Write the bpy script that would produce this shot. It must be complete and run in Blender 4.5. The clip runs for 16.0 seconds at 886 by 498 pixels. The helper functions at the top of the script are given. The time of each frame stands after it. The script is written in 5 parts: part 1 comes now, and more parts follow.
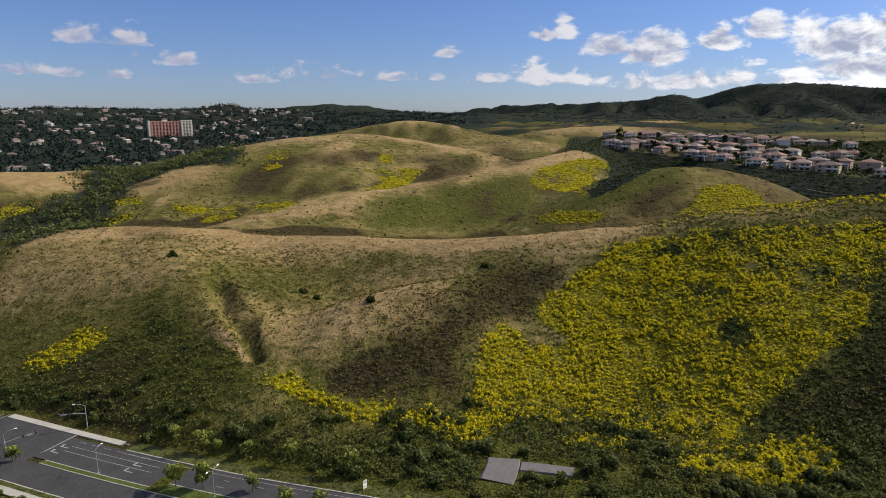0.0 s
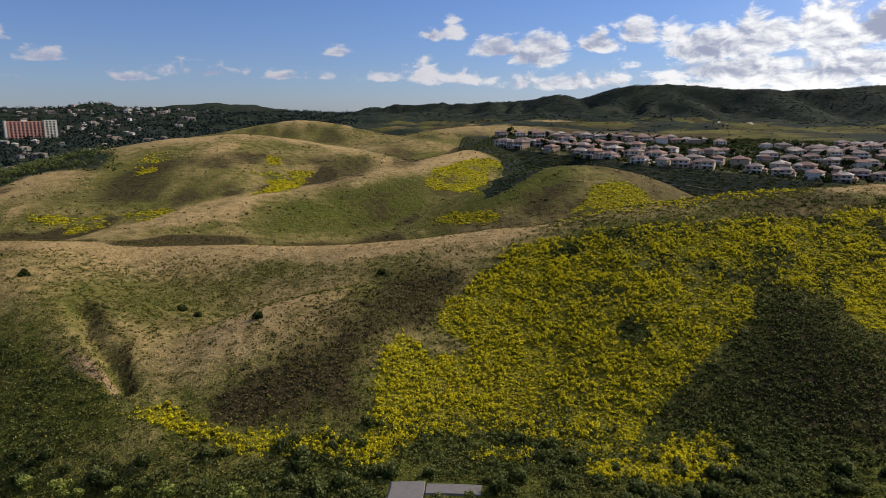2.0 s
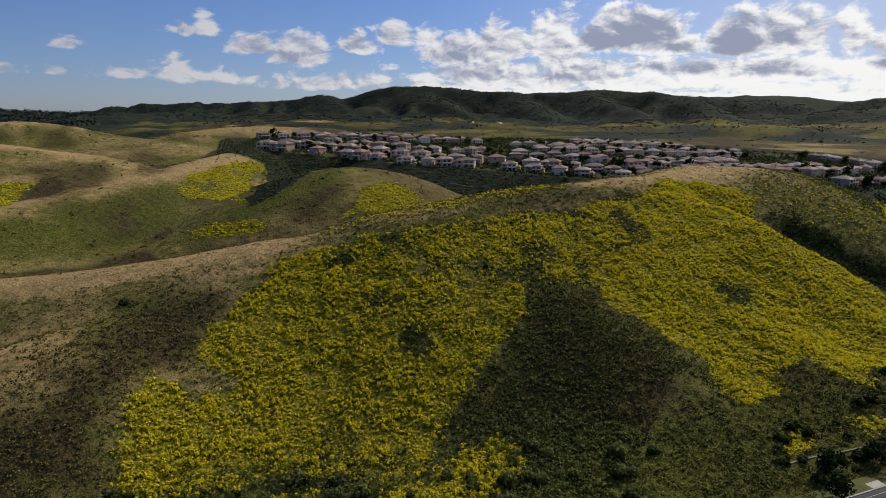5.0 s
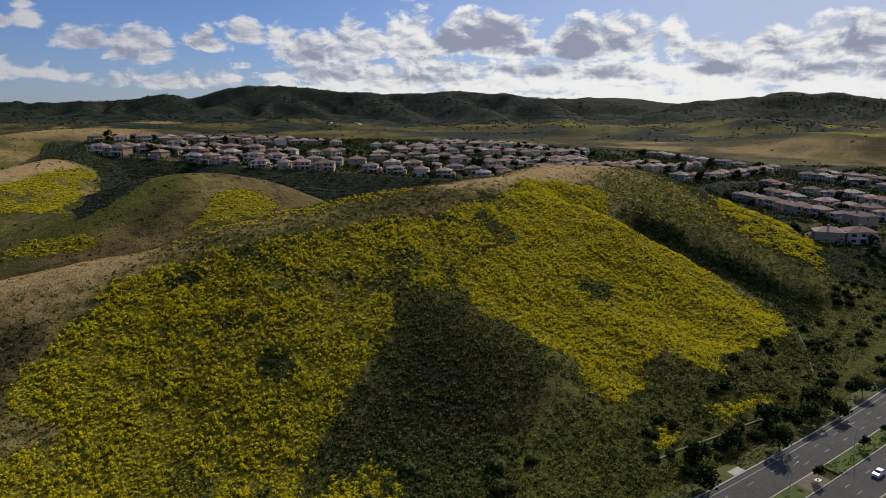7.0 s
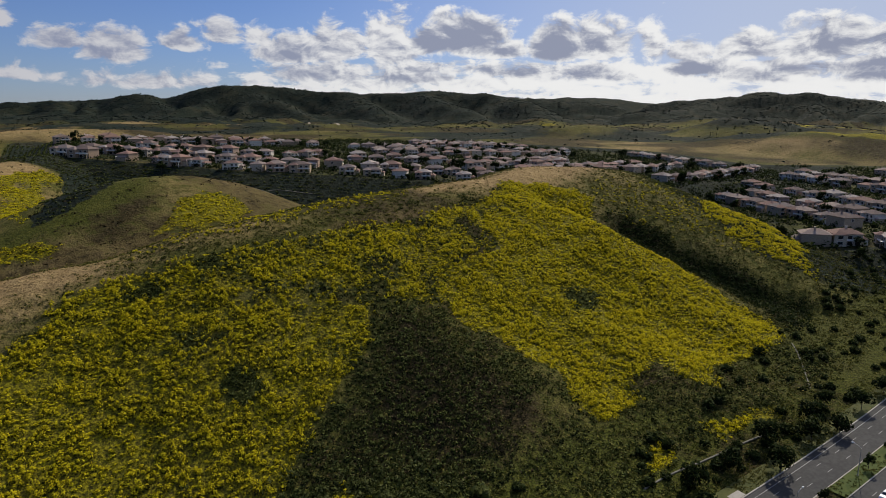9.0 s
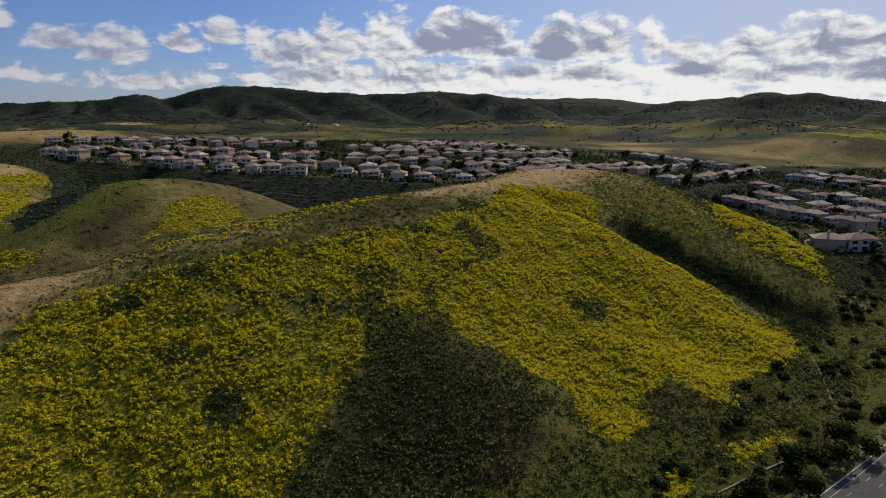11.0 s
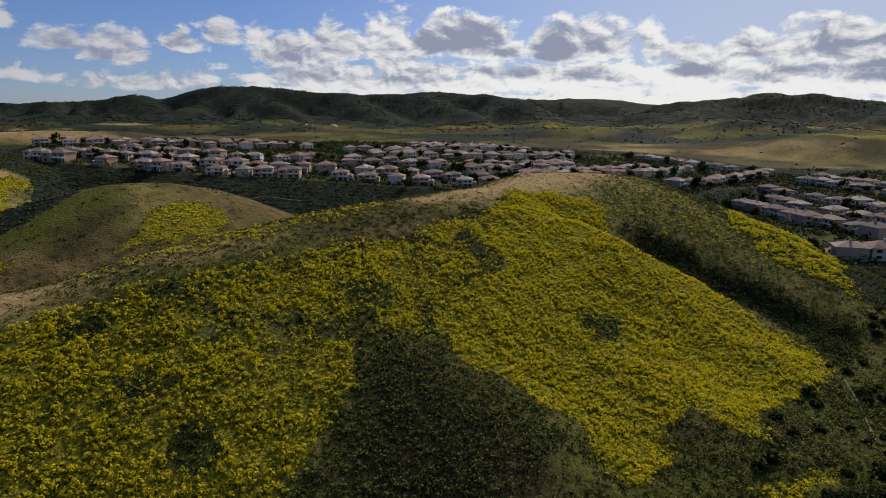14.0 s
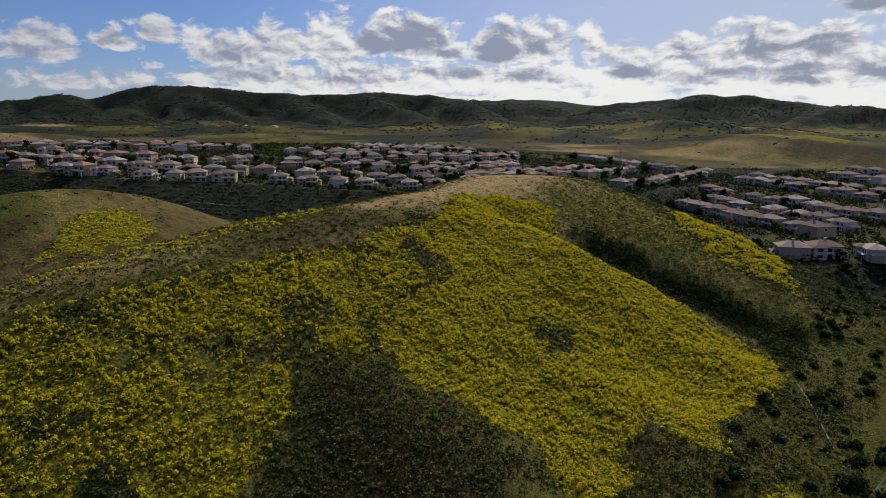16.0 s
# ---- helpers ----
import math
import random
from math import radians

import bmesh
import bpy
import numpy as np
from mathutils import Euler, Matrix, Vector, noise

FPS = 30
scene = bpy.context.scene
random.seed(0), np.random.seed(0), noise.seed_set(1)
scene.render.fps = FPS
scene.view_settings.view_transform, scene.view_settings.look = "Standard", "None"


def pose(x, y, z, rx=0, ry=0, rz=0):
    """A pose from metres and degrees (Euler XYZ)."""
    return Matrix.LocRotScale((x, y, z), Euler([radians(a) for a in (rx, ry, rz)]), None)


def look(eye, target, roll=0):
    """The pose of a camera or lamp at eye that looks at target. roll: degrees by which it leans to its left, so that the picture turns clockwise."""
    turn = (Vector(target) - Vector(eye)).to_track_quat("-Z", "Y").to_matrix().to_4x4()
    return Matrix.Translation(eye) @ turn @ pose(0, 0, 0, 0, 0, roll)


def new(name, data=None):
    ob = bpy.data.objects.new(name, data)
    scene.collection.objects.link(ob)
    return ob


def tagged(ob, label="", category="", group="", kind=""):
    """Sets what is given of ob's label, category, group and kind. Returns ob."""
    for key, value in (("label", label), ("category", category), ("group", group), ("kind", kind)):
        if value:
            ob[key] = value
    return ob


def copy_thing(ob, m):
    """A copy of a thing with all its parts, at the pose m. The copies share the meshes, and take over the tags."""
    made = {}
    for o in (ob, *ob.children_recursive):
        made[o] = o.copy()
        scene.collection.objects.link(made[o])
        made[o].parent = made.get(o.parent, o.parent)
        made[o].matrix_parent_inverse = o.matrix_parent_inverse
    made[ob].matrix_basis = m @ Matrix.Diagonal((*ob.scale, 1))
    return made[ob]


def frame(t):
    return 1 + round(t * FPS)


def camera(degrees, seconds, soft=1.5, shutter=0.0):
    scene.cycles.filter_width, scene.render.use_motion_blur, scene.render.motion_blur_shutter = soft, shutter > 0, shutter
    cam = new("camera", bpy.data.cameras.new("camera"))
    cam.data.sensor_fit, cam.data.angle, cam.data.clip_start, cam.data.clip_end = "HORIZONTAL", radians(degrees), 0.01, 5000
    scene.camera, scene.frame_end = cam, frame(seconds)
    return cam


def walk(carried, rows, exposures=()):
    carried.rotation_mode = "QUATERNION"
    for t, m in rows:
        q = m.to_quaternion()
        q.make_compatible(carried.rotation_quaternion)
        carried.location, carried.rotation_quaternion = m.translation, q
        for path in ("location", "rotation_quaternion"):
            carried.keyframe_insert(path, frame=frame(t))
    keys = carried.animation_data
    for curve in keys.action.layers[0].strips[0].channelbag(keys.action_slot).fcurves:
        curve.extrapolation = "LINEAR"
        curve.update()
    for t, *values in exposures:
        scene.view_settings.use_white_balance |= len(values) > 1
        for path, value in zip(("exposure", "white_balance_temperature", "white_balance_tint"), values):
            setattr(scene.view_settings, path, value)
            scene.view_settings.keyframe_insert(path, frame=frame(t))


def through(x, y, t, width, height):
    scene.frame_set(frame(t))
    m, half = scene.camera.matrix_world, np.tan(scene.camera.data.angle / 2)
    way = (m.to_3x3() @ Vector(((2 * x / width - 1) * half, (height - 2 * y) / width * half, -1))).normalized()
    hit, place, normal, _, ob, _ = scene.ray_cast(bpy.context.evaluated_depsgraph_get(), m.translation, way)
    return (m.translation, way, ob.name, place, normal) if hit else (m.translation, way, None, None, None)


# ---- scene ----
cam = camera(69.4, 16.0, soft=0.85)
METRES, EYE, TILT, LEAN, TURN = 120.0, 114.0, -11.72, 0.0, 0.0
ROWS = [
    (0.0, 0.0, 0.0, 0.0, 0.0, 0.0, -0.0),
    (0.5, 0.0016, 0.0301, 0.0053, -0.79, 0.01, 0.14),
    (1.0, 0.0052, 0.0598, 0.0124, -2.71, -0.04, 0.57),
    (1.5, 0.0083, 0.0886, 0.0191, -5.82, -0.11, 1.23),
    (2.0, 0.0135, 0.1179, 0.0248, -9.2, -0.2, 1.91),
    (2.5, 0.0209, 0.1472, 0.0308, -12.61, -0.36, 2.62),
    (3.0, 0.0285, 0.1743, 0.0367, -16.01, -0.52, 3.28),
    (3.5, 0.0388, 0.201, 0.0431, -19.4, -0.74, 3.94),
    (4.0, 0.0512, 0.2284, 0.0487, -22.79, -0.97, 4.61),
    (4.5, 0.0637, 0.2555, 0.0548, -26.06, -1.25, 5.21),
    (5.0, 0.0794, 0.2812, 0.0606, -29.29, -1.54, 5.79),
    (7.5, 0.1752, 0.4056, 0.0875, -42.97, -3.14, 8.06),
    (8.0, 0.1971, 0.4276, 0.0922, -43.33, -3.19, 8.11),
    (8.5, 0.2194, 0.4493, 0.097, -43.33, -3.19, 8.12),
    (9.0, 0.2416, 0.4711, 0.1019, -43.33, -3.19, 8.14),
    (11.5, 0.3536, 0.5798, 0.1256, -43.3, -3.13, 8.17),
    (12.0, 0.3762, 0.6019, 0.1304, -43.3, -3.12, 8.16),
    (12.5, 0.3982, 0.6242, 0.1351, -43.3, -3.11, 8.16),
    (13.0, 0.4204, 0.6466, 0.1399, -43.31, -3.09, 8.15),
    (13.5, 0.4428, 0.6687, 0.1444, -43.32, -3.08, 8.14),
    (14.0, 0.4655, 0.6907, 0.1494, -43.32, -3.09, 8.13),
    (14.5, 0.4879, 0.7127, 0.1542, -43.37, -3.08, 8.14),
    (15.0, 0.5118, 0.7329, 0.159, -44.38, -3.21, 8.3),
    (15.5, 0.5353, 0.7541, 0.1635, -47.19, -3.61, 8.69),
    (16.0, 0.5587, 0.775, 0.1681, -48.2, -3.75, 8.81),
]
walk(cam, [(t, pose(0, 0, EYE, TILT, LEAN, TURN) @ pose(METRES * x, METRES * y, METRES * z, 90 + pitch, roll, yaw)) for t, x, y, z, yaw, pitch, roll in ROWS],
     exposures=[(0.0, 0.1), (2.0, 0.0), (4.0, -0.18), (8.0, -0.38), (16.0, -0.38)])

# ---- light ----
SUN_AZ, SUN_EL = 72.0, 36.0  # degrees right of +y, above the horizon
sun = new("sun", bpy.data.lights.new("sun", "SUN"))
sun.data.energy, sun.data.angle, sun.data.color = 5.0, radians(0.6), (1.0, 0.92, 0.78)
sx, sy, sz = math.sin(radians(SUN_AZ)) * math.cos(radians(SUN_EL)), math.cos(radians(SUN_AZ)) * math.cos(radians(SUN_EL)), math.sin(radians(SUN_EL))
sun.matrix_world = look((300 + 500 * sx, 300 + 500 * sy, 500 * sz), (300, 300, 0))


class Nodes:
    """Short way to wire a node tree."""

    def __init__(self, tree):
        self.tree = tree

    def link(self, a, b):
        self.tree.links.new(a, b)

    def put(self, socket, v):
        if isinstance(v, bpy.types.NodeSocket):
            self.tree.links.new(v, socket)
        elif v is not None:
            socket.default_value = v

    def math(self, op, a, b=None, c=None, clamp=False):
        n = self.tree.nodes.new("ShaderNodeMath")
        n.operation, n.use_clamp = op, clamp
        for s, v in zip(n.inputs, (a, b, c)):
            self.put(s, v)
        return n.outputs[0]

    def vec(self, op, a, b=None):
        n = self.tree.nodes.new("ShaderNodeVectorMath")
        n.operation = op
        self.put(n.inputs[0], a)
        self.put(n.inputs[1], b)
        return n.outputs["Value"] if op in ("LENGTH", "DOT_PRODUCT", "DISTANCE") else n.outputs[0]

    def ramp(self, v, a, b, lo=0.0, hi=1.0, smooth=True):
        n = self.tree.nodes.new("ShaderNodeMapRange")
        n.interpolation_type = "SMOOTHSTEP" if smooth else "LINEAR"
        for i, x in enumerate((v, a, b, lo, hi)):
            self.put(n.inputs[i], x)
        return n.outputs[0]

    def noise(self, vector, scale, detail=4.0, rough=0.55, distort=0.0):
        n = self.tree.nodes.new("ShaderNodeTexNoise")
        self.put(n.inputs["Vector"], vector)
        for k, x in (("Scale", scale), ("Detail", detail), ("Roughness", rough), ("Distortion", distort)):
            n.inputs[k].default_value = x
        return n.outputs["Fac"]

    def mix(self, f, a, b):
        n = self.tree.nodes.new("ShaderNodeMix")
        n.data_type = "RGBA"
        self.put(n.inputs[0], f)
        for s, v in ((n.inputs[6], a), (n.inputs[7], b)):
            self.put(s, (*v, 1.0) if isinstance(v, tuple) and len(v) == 3 else v)
        return n.outputs[2]


def build_sky():
    """Clear spring sky with a bank of fair-weather clouds towards the sun."""
    world = bpy.data.worlds.new("sky")
    scene.world = world
    world.use_nodes = True
    t = world.node_tree
    t.nodes.clear()
    N = Nodes(t)
    sky = t.nodes.new("ShaderNodeTexSky")
    sky.sky_type, sky.sun_disc = "NISHITA", False
    sky.sun_elevation, sky.sun_rotation = radians(SUN_EL), radians(SUN_AZ)
    sky.air_density, sky.dust_density, sky.ozone_density = 1.0, 0.3, 4.0
    way = t.nodes.new("ShaderNodeTexCoord").outputs["Generated"]
    sep = t.nodes.new("ShaderNodeSeparateXYZ")
    N.link(way, sep.inputs[0])
    az = N.math("MULTIPLY", N.math("ARCTAN2", sep.outputs[0], sep.outputs[1]), 57.2958)
    el = N.math("MULTIPLY", N.math("ARCSINE", sep.outputs[2]), 57.2958)
    comb = t.nodes.new("ShaderNodeCombineXYZ")
    N.link(az, comb.inputs[0])
    N.link(el, comb.inputs[1])
    place = comb.outputs[0]

    def billow(da, de):
        p = N.vec("MULTIPLY", N.vec("ADD", place, (da, de, 3.0)), (1.0, 1.7, 1.0))
        return N.noise(p, 0.42, 9.0, 0.60, 0.35)

    # every cloud: a flat base and a domed top; its belly is shaded
    mass, belly = None, None
    for a, e, w, h, thick, dark in CLOUDS:
        u = N.math("MULTIPLY", N.math("SUBTRACT", az, a), 1 / w)
        v = N.math("MULTIPLY", N.math("SUBTRACT", el, e), 1 / h)
        v = N.math("MAXIMUM", v, N.math("MULTIPLY", v, -2.6))
        d = N.math("SQRT", N.math("ADD", N.math("MULTIPLY", u, u), N.math("MULTIPLY", v, v)))
        m = N.math("MULTIPLY", N.math("SUBTRACT", 1.0, d), thick)
        mass = m if mass is None else N.math("MAXIMUM", mass, m)
        if dark:
            k = N.math("MULTIPLY", N.math("SUBTRACT", 1.0, N.math("MULTIPLY", d, 1.25)), dark)
            belly = k if belly is None else N.math("MAXIMUM", belly, k)
    # low flat layer towards the sun, and broken cloud of the same kind overhead
    streak = N.noise(N.vec("MULTIPLY", place, (0.45, 2.4, 1.0)), 0.5, 7.0, 0.6, 0.3)
    layer = N.math("MULTIPLY", N.math("MULTIPLY", N.ramp(az, 17.0, 34.0), N.ramp(el, 5.6, 3.9)), N.ramp(az, 130.0, 100.0))
    layer = N.math("ADD", N.math("MULTIPLY", layer, 1.05), N.math("MULTIPLY", N.math("SUBTRACT", streak, 0.92), 1.3))
    mass = N.math("MAXIMUM", mass, layer)
    mass = N.math("MAXIMUM", mass, N.math("SUBTRACT", N.math("MULTIPLY", N.ramp(el, 11.0, 20.0), 0.4), 0.5))
    puff = billow(0.0, 0.0)
    body = N.math("ADD", mass, N.math("MULTIPLY", N.math("SUBTRACT", puff, 0.5), 2.1))
    cover = N.ramp(body, 0.02, 0.42)
    relief = N.math("MULTIPLY", N.math("SUBTRACT", puff, billow(0.32, 0.42)), 2.6)      # lit from above and from the sun's side
    shade = N.math("ADD", N.math("MULTIPLY", belly, 1.1), N.math("MULTIPLY", N.math("SUBTRACT", streak, 0.5), 0.9))
    shade = N.ramp(N.math("SUBTRACT", shade, relief), -0.35, 0.75)
    sunward = N.ramp(N.math("ABSOLUTE", N.math("SUBTRACT", az, SUN_AZ)), 85.0, 20.0)
    bright = N.mix(sunward, (6.9, 6.9, 7.8), (14.4, 14.3, 14.1))
    dark = N.mix(sunward, (4.2, 4.7, 6.6), (4.6, 5.0, 6.6))
    cloud = N.mix(shade, bright, dark)
    haze = N.math("MULTIPLY", N.ramp(el, 5.0, -1.0), N.ramp(az, -10.0, 60.0))
    blue = N.vec("MULTIPLY", sky.outputs[0], (0.78, 0.88, 1.27))
    clear = N.mix(N.math("MULTIPLY", haze, 0.5), blue, (6.5, 7.2, 8.4))
    clear = N.mix(N.math("MULTIPLY", N.ramp(az, 25.0, 76.0), 0.85), clear, (8.0, 9.0, 11.4))  # thin veil round the sun
    whole = N.mix(N.math("MULTIPLY", cover, 0.95), clear, cloud)
    back = t.nodes.new("ShaderNodeBackground")
    N.link(whole, back.inputs[0])
    back.inputs[1].default_value = 0.078
    out = t.nodes.new("ShaderNodeOutputWorld")
    N.link(back.outputs[0], out.inputs[0])


# clouds: azimuth, elevation of the base, half width, height (degrees), thickness, darkness of the belly
CLOUDS = [
    (-28.5, 5.8, 1.5, 0.9, 0.55, 0.5), (-25.0, 5.8, 1.6, 1.5, 0.75, 0.4), (-26.0, 5.5, 3.2, 0.7, 0.4, 0.7), (-24.8, 4.7, 1.0, 0.5, 0.45, 0.8),
    (-21.9, 4.2, 1.9, 1.0, 0.7, 0.3), (-33.0, 3.2, 2.8, 0.8, 0.5, 0.8), (-29.3, 3.1, 1.4, 0.6, 0.55, 0.6), (-26.4, 3.0, 1.0, 0.5, 0.45, 0.8),
    (-23.3, 2.7, 1.3, 0.4, 0.45, 0.8), (-16.0, 2.9, 1.8, 0.5, 0.5, 0.6), (-10.3, 3.4, 3.6, 0.9, 0.5, 0.9), (-4.2, 3.2, 2.3, 0.7, 0.65, 0.2),
    (-0.5, 3.2, 1.0, 0.6, 0.55, 0.0), (0.5, 5.2, 1.4, 0.6, 0.3, 0.4), (3.6, 3.1, 2.2, 0.8, 0.65, 0.0), (7.7, 3.2, 1.9, 1.5, 0.7, 0.0),
    (8.6, 6.6, 1.4, 1.0, 0.6, 0.6), (10.2, 6.9, 1.3, 1.9, 0.8, 0.0), (14.2, 5.4, 2.4, 1.5, 0.9, 0.6), (17.6, 4.9, 3.4, 2.4, 1.0, 0.5),
    (22.5, 5.7, 2.4, 1.4, 0.85, 0.7), (25.6, 6.3, 2.4, 1.7, 0.9, 0.2), (28.6, 6.3, 1.6, 1.6, 0.8, 0.0), (11.0, 2.9, 5.0, 1.0, 0.6, 0.0),
    (20.0, 2.6, 7.0, 1.3, 0.75, 0.2), (31.0, 5.0, 4.2, 2.2, 1.0, 0.6), (34.5, 5.5, 4.0, 2.6, 1.1, 0.3), (39.5, 5.6, 2.8, 4.6, 1.1, 0.15),
    (43.0, 5.9, 3.4, 2.4, 1.0, 1.1), (46.0, 6.3, 4.8, 3.3, 1.3, 1.35), (48.8, 5.4, 3.0, 1.6, 0.9, 0.7), (53.6, 5.5, 3.0, 3.2, 1.3, 1.45),
    (56.5, 5.6, 4.2, 2.8, 1.2, 0.5), (58.2, 5.4, 3.0, 1.9, 0.9, 0.2), (61.5, 5.2, 1.8, 3.3, 0.9, 0.0), (64.0, 5.0, 3.2, 1.9, 0.9, 0.3),
    (68.5, 4.9, 3.6, 2.1, 1.0, 0.3), (74.0, 5.0, 4.2, 3.2, 1.1, 0.6), (78.5, 4.9, 3.6, 2.6, 1.0, 0.7), (81.5, 8.0, 3.2, 2.2, 1.1, 0.9),
    (32.5, 3.4, 6.0, 1.5, 0.8, 0.5), (41.0, 3.2, 6.0, 1.7, 0.9, 0.3), (50.5, 3.6, 4.4, 1.3, 0.8, 0.6), (56.0, 3.4, 3.6, 1.2, 0.85, 0.6),
    (64.8, 3.6, 2.8, 1.5, 0.9, 0.9), (72.0, 3.2, 5.0, 1.5, 0.9, 0.4), (77.0, 3.0, 3.0, 2.0, 1.0, 0.8), (82.5, 3.2, 4.0, 1.8, 0.9, 0.5),
    (90.0, 4.6, 9.0, 3.4, 1.1, 0.6), (98.0, 3.0, 9.0, 3.2, 1.1, 0.6),
]
build_sky()


# ---- materials ----
def blank(name, rough=0.9):
    m = bpy.data.materials.new(name)
    m.use_nodes = True
    t = m.node_tree
    bsdf = t.nodes["Principled BSDF"]
    bsdf.inputs["Roughness"].default_value = rough
    bsdf.inputs["Specular IOR Level"].default_value = 0.04
    return m, Nodes(t), bsdf


def bump(N, bsdf, height, strength, distance):
    b = N.tree.nodes.new("ShaderNodeBump")
    b.inputs["Strength"].default_value, b.inputs["Distance"].default_value = strength, distance
    N.link(height, b.inputs["Height"])
    N.link(b.outputs[0], bsdf.inputs["Normal"])


def where(N):
    return N.tree.nodes.new("ShaderNodeTexCoord").outputs["Object"]


def ground_material():
    m, N, bsdf = blank("hill_ground", 0.95)
    p = where(N)
    fine, clump, broad = N.noise(p, 0.9, 5, 0.65), N.noise(p, 0.16, 5, 0.6), N.noise(p, 0.018, 4, 0.55)

    def attr(name):
        a = N.tree.nodes.new("ShaderNodeAttribute")
        a.attribute_name = name
        s = N.tree.nodes.new("ShaderNodeSeparateColor")
        N.link(a.outputs["Color"], s.inputs[0])
        return s.outputs[0], s.outputs[1], s.outputs[2]

    dry, scrub, mustard = attr("cover_a")
    wood, bare, lush = attr("cover_b")
    green = N.mix(N.ramp(clump, 0.35, 0.65), (0.070, 0.080, 0.014), (0.155, 0.140, 0.032))
    green = N.mix(N.ramp(fine, 0.45, 0.75), green, (0.18, 0.150, 0.042))
    lushc = N.mix(N.ramp(fine, 0.3, 0.7), (0.040, 0.052, 0.008), (0.120, 0.124, 0.021))
    dryc = N.mix(N.ramp(clump, 0.3, 0.7), (0.30, 0.205, 0.092), (0.43, 0.300, 0.135))
    dryc = N.mix(N.ramp(fine, 0.5, 0.8), dryc, (0.22, 0.150, 0.066))
    scrubc = N.mix(N.ramp(fine, 0.35, 0.65), (0.018, 0.018, 0.007), (0.090, 0.065, 0.028))
    mustc = N.mix(N.ramp(fine, 0.4, 0.62), (0.11, 0.10, 0.012), (0.34, 0.29, 0.014))
    woodc = N.mix(N.ramp(clump, 0.35, 0.65), (0.010, 0.017, 0.012), (0.027, 0.039, 0.028))
    barec = N.mix(N.ramp(fine, 0.35, 0.65), (0.25, 0.16, 0.09), (0.34, 0.23, 0.13))

    def edge(w):
        return N.ramp(N.math("ADD", w, N.math("MULTIPLY", N.math("SUBTRACT", N.math("ADD", N.math("MULTIPLY", clump, 0.6), N.math("MULTIPLY", fine, 0.4)), 0.5), 1.1)), 0.35, 0.65)

    # dark soil and litter between the tufts, deepened to stand in for shade there
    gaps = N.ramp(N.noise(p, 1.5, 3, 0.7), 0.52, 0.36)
    c = N.mix(edge(lush), green, lushc)
    c = N.mix(N.ramp(N.math("ADD", dry, N.math("MULTIPLY", N.math("SUBTRACT", N.math("ADD", N.math("MULTIPLY", clump, 0.5), N.math("MULTIPLY", fine, 0.5)), 0.5), 1.3)), 0.12, 0.88), c, dryc)
    c = N.mix(edge(scrub), c, scrubc)
    c = N.mix(edge(mustard), c, mustc)
    c = N.mix(edge(wood), c, woodc)
    c = N.mix(edge(bare), c, barec)
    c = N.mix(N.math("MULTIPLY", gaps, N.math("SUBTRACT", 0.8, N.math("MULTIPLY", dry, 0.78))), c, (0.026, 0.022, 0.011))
    c = N.mix(N.ramp(broad, 0.4, 0.8, 0.0, 0.25), c, (0.10, 0.080, 0.035))
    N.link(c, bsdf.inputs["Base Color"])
    bump(N, bsdf, N.math("ADD", fine, N.math("MULTIPLY", clump, 2.0)), 0.9, 1.2)
    return m


GROUND = ground_material()


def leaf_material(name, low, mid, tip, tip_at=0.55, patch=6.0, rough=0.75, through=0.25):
    """Foliage: colours from the base of the plant, darkened in place of shade, to its tips, varied leaf by leaf and in
    drifts.
    """
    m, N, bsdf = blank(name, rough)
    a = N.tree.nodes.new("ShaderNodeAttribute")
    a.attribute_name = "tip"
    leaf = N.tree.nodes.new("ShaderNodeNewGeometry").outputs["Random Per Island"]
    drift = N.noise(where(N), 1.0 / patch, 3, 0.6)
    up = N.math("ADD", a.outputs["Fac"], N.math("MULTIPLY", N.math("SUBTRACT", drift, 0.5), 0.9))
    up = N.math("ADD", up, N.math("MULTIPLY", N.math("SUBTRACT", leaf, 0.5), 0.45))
    # the dark base colour paints self-shading into each clump
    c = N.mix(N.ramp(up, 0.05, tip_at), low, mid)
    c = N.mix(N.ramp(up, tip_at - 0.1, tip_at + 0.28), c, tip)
    N.link(c, bsdf.inputs["Base Color"])
    if through:
        out = N.tree.nodes["Material Output"]
        tr = N.tree.nodes.new("ShaderNodeBsdfTranslucent")
        N.link(c, tr.inputs[0])
        mx = N.tree.nodes.new("ShaderNodeMixShader")
        mx.inputs[0].default_value = through
        N.link(bsdf.outputs[0], mx.inputs[1])
        N.link(tr.outputs[0], mx.inputs[2])
        N.link(mx.outputs[0], out.inputs[0])
    return m


def plain(name, a, b, rough=0.8, scale=2.0, relief=0.0, metal=0.0, spec=0.3):
    """A surface that varies between two colours at two scales."""
    m, N, bsdf = blank(name, rough)
    p = where(N)
    n1, n2 = N.noise(p, scale, 5, 0.6), N.noise(p, scale * 0.13, 3, 0.5)
    f = N.ramp(N.math("ADD", N.math("MULTIPLY", n1, 0.6), N.math("MULTIPLY", n2, 0.4)), 0.3, 0.7)
    N.link(N.mix(f, a, b), bsdf.inputs["Base Color"])
    bsdf.inputs["Metallic"].default_value = metal
    bsdf.inputs["Specular IOR Level"].default_value = spec
    if relief:
        bump(N, bsdf, n1, 0.6, relief)
    return m


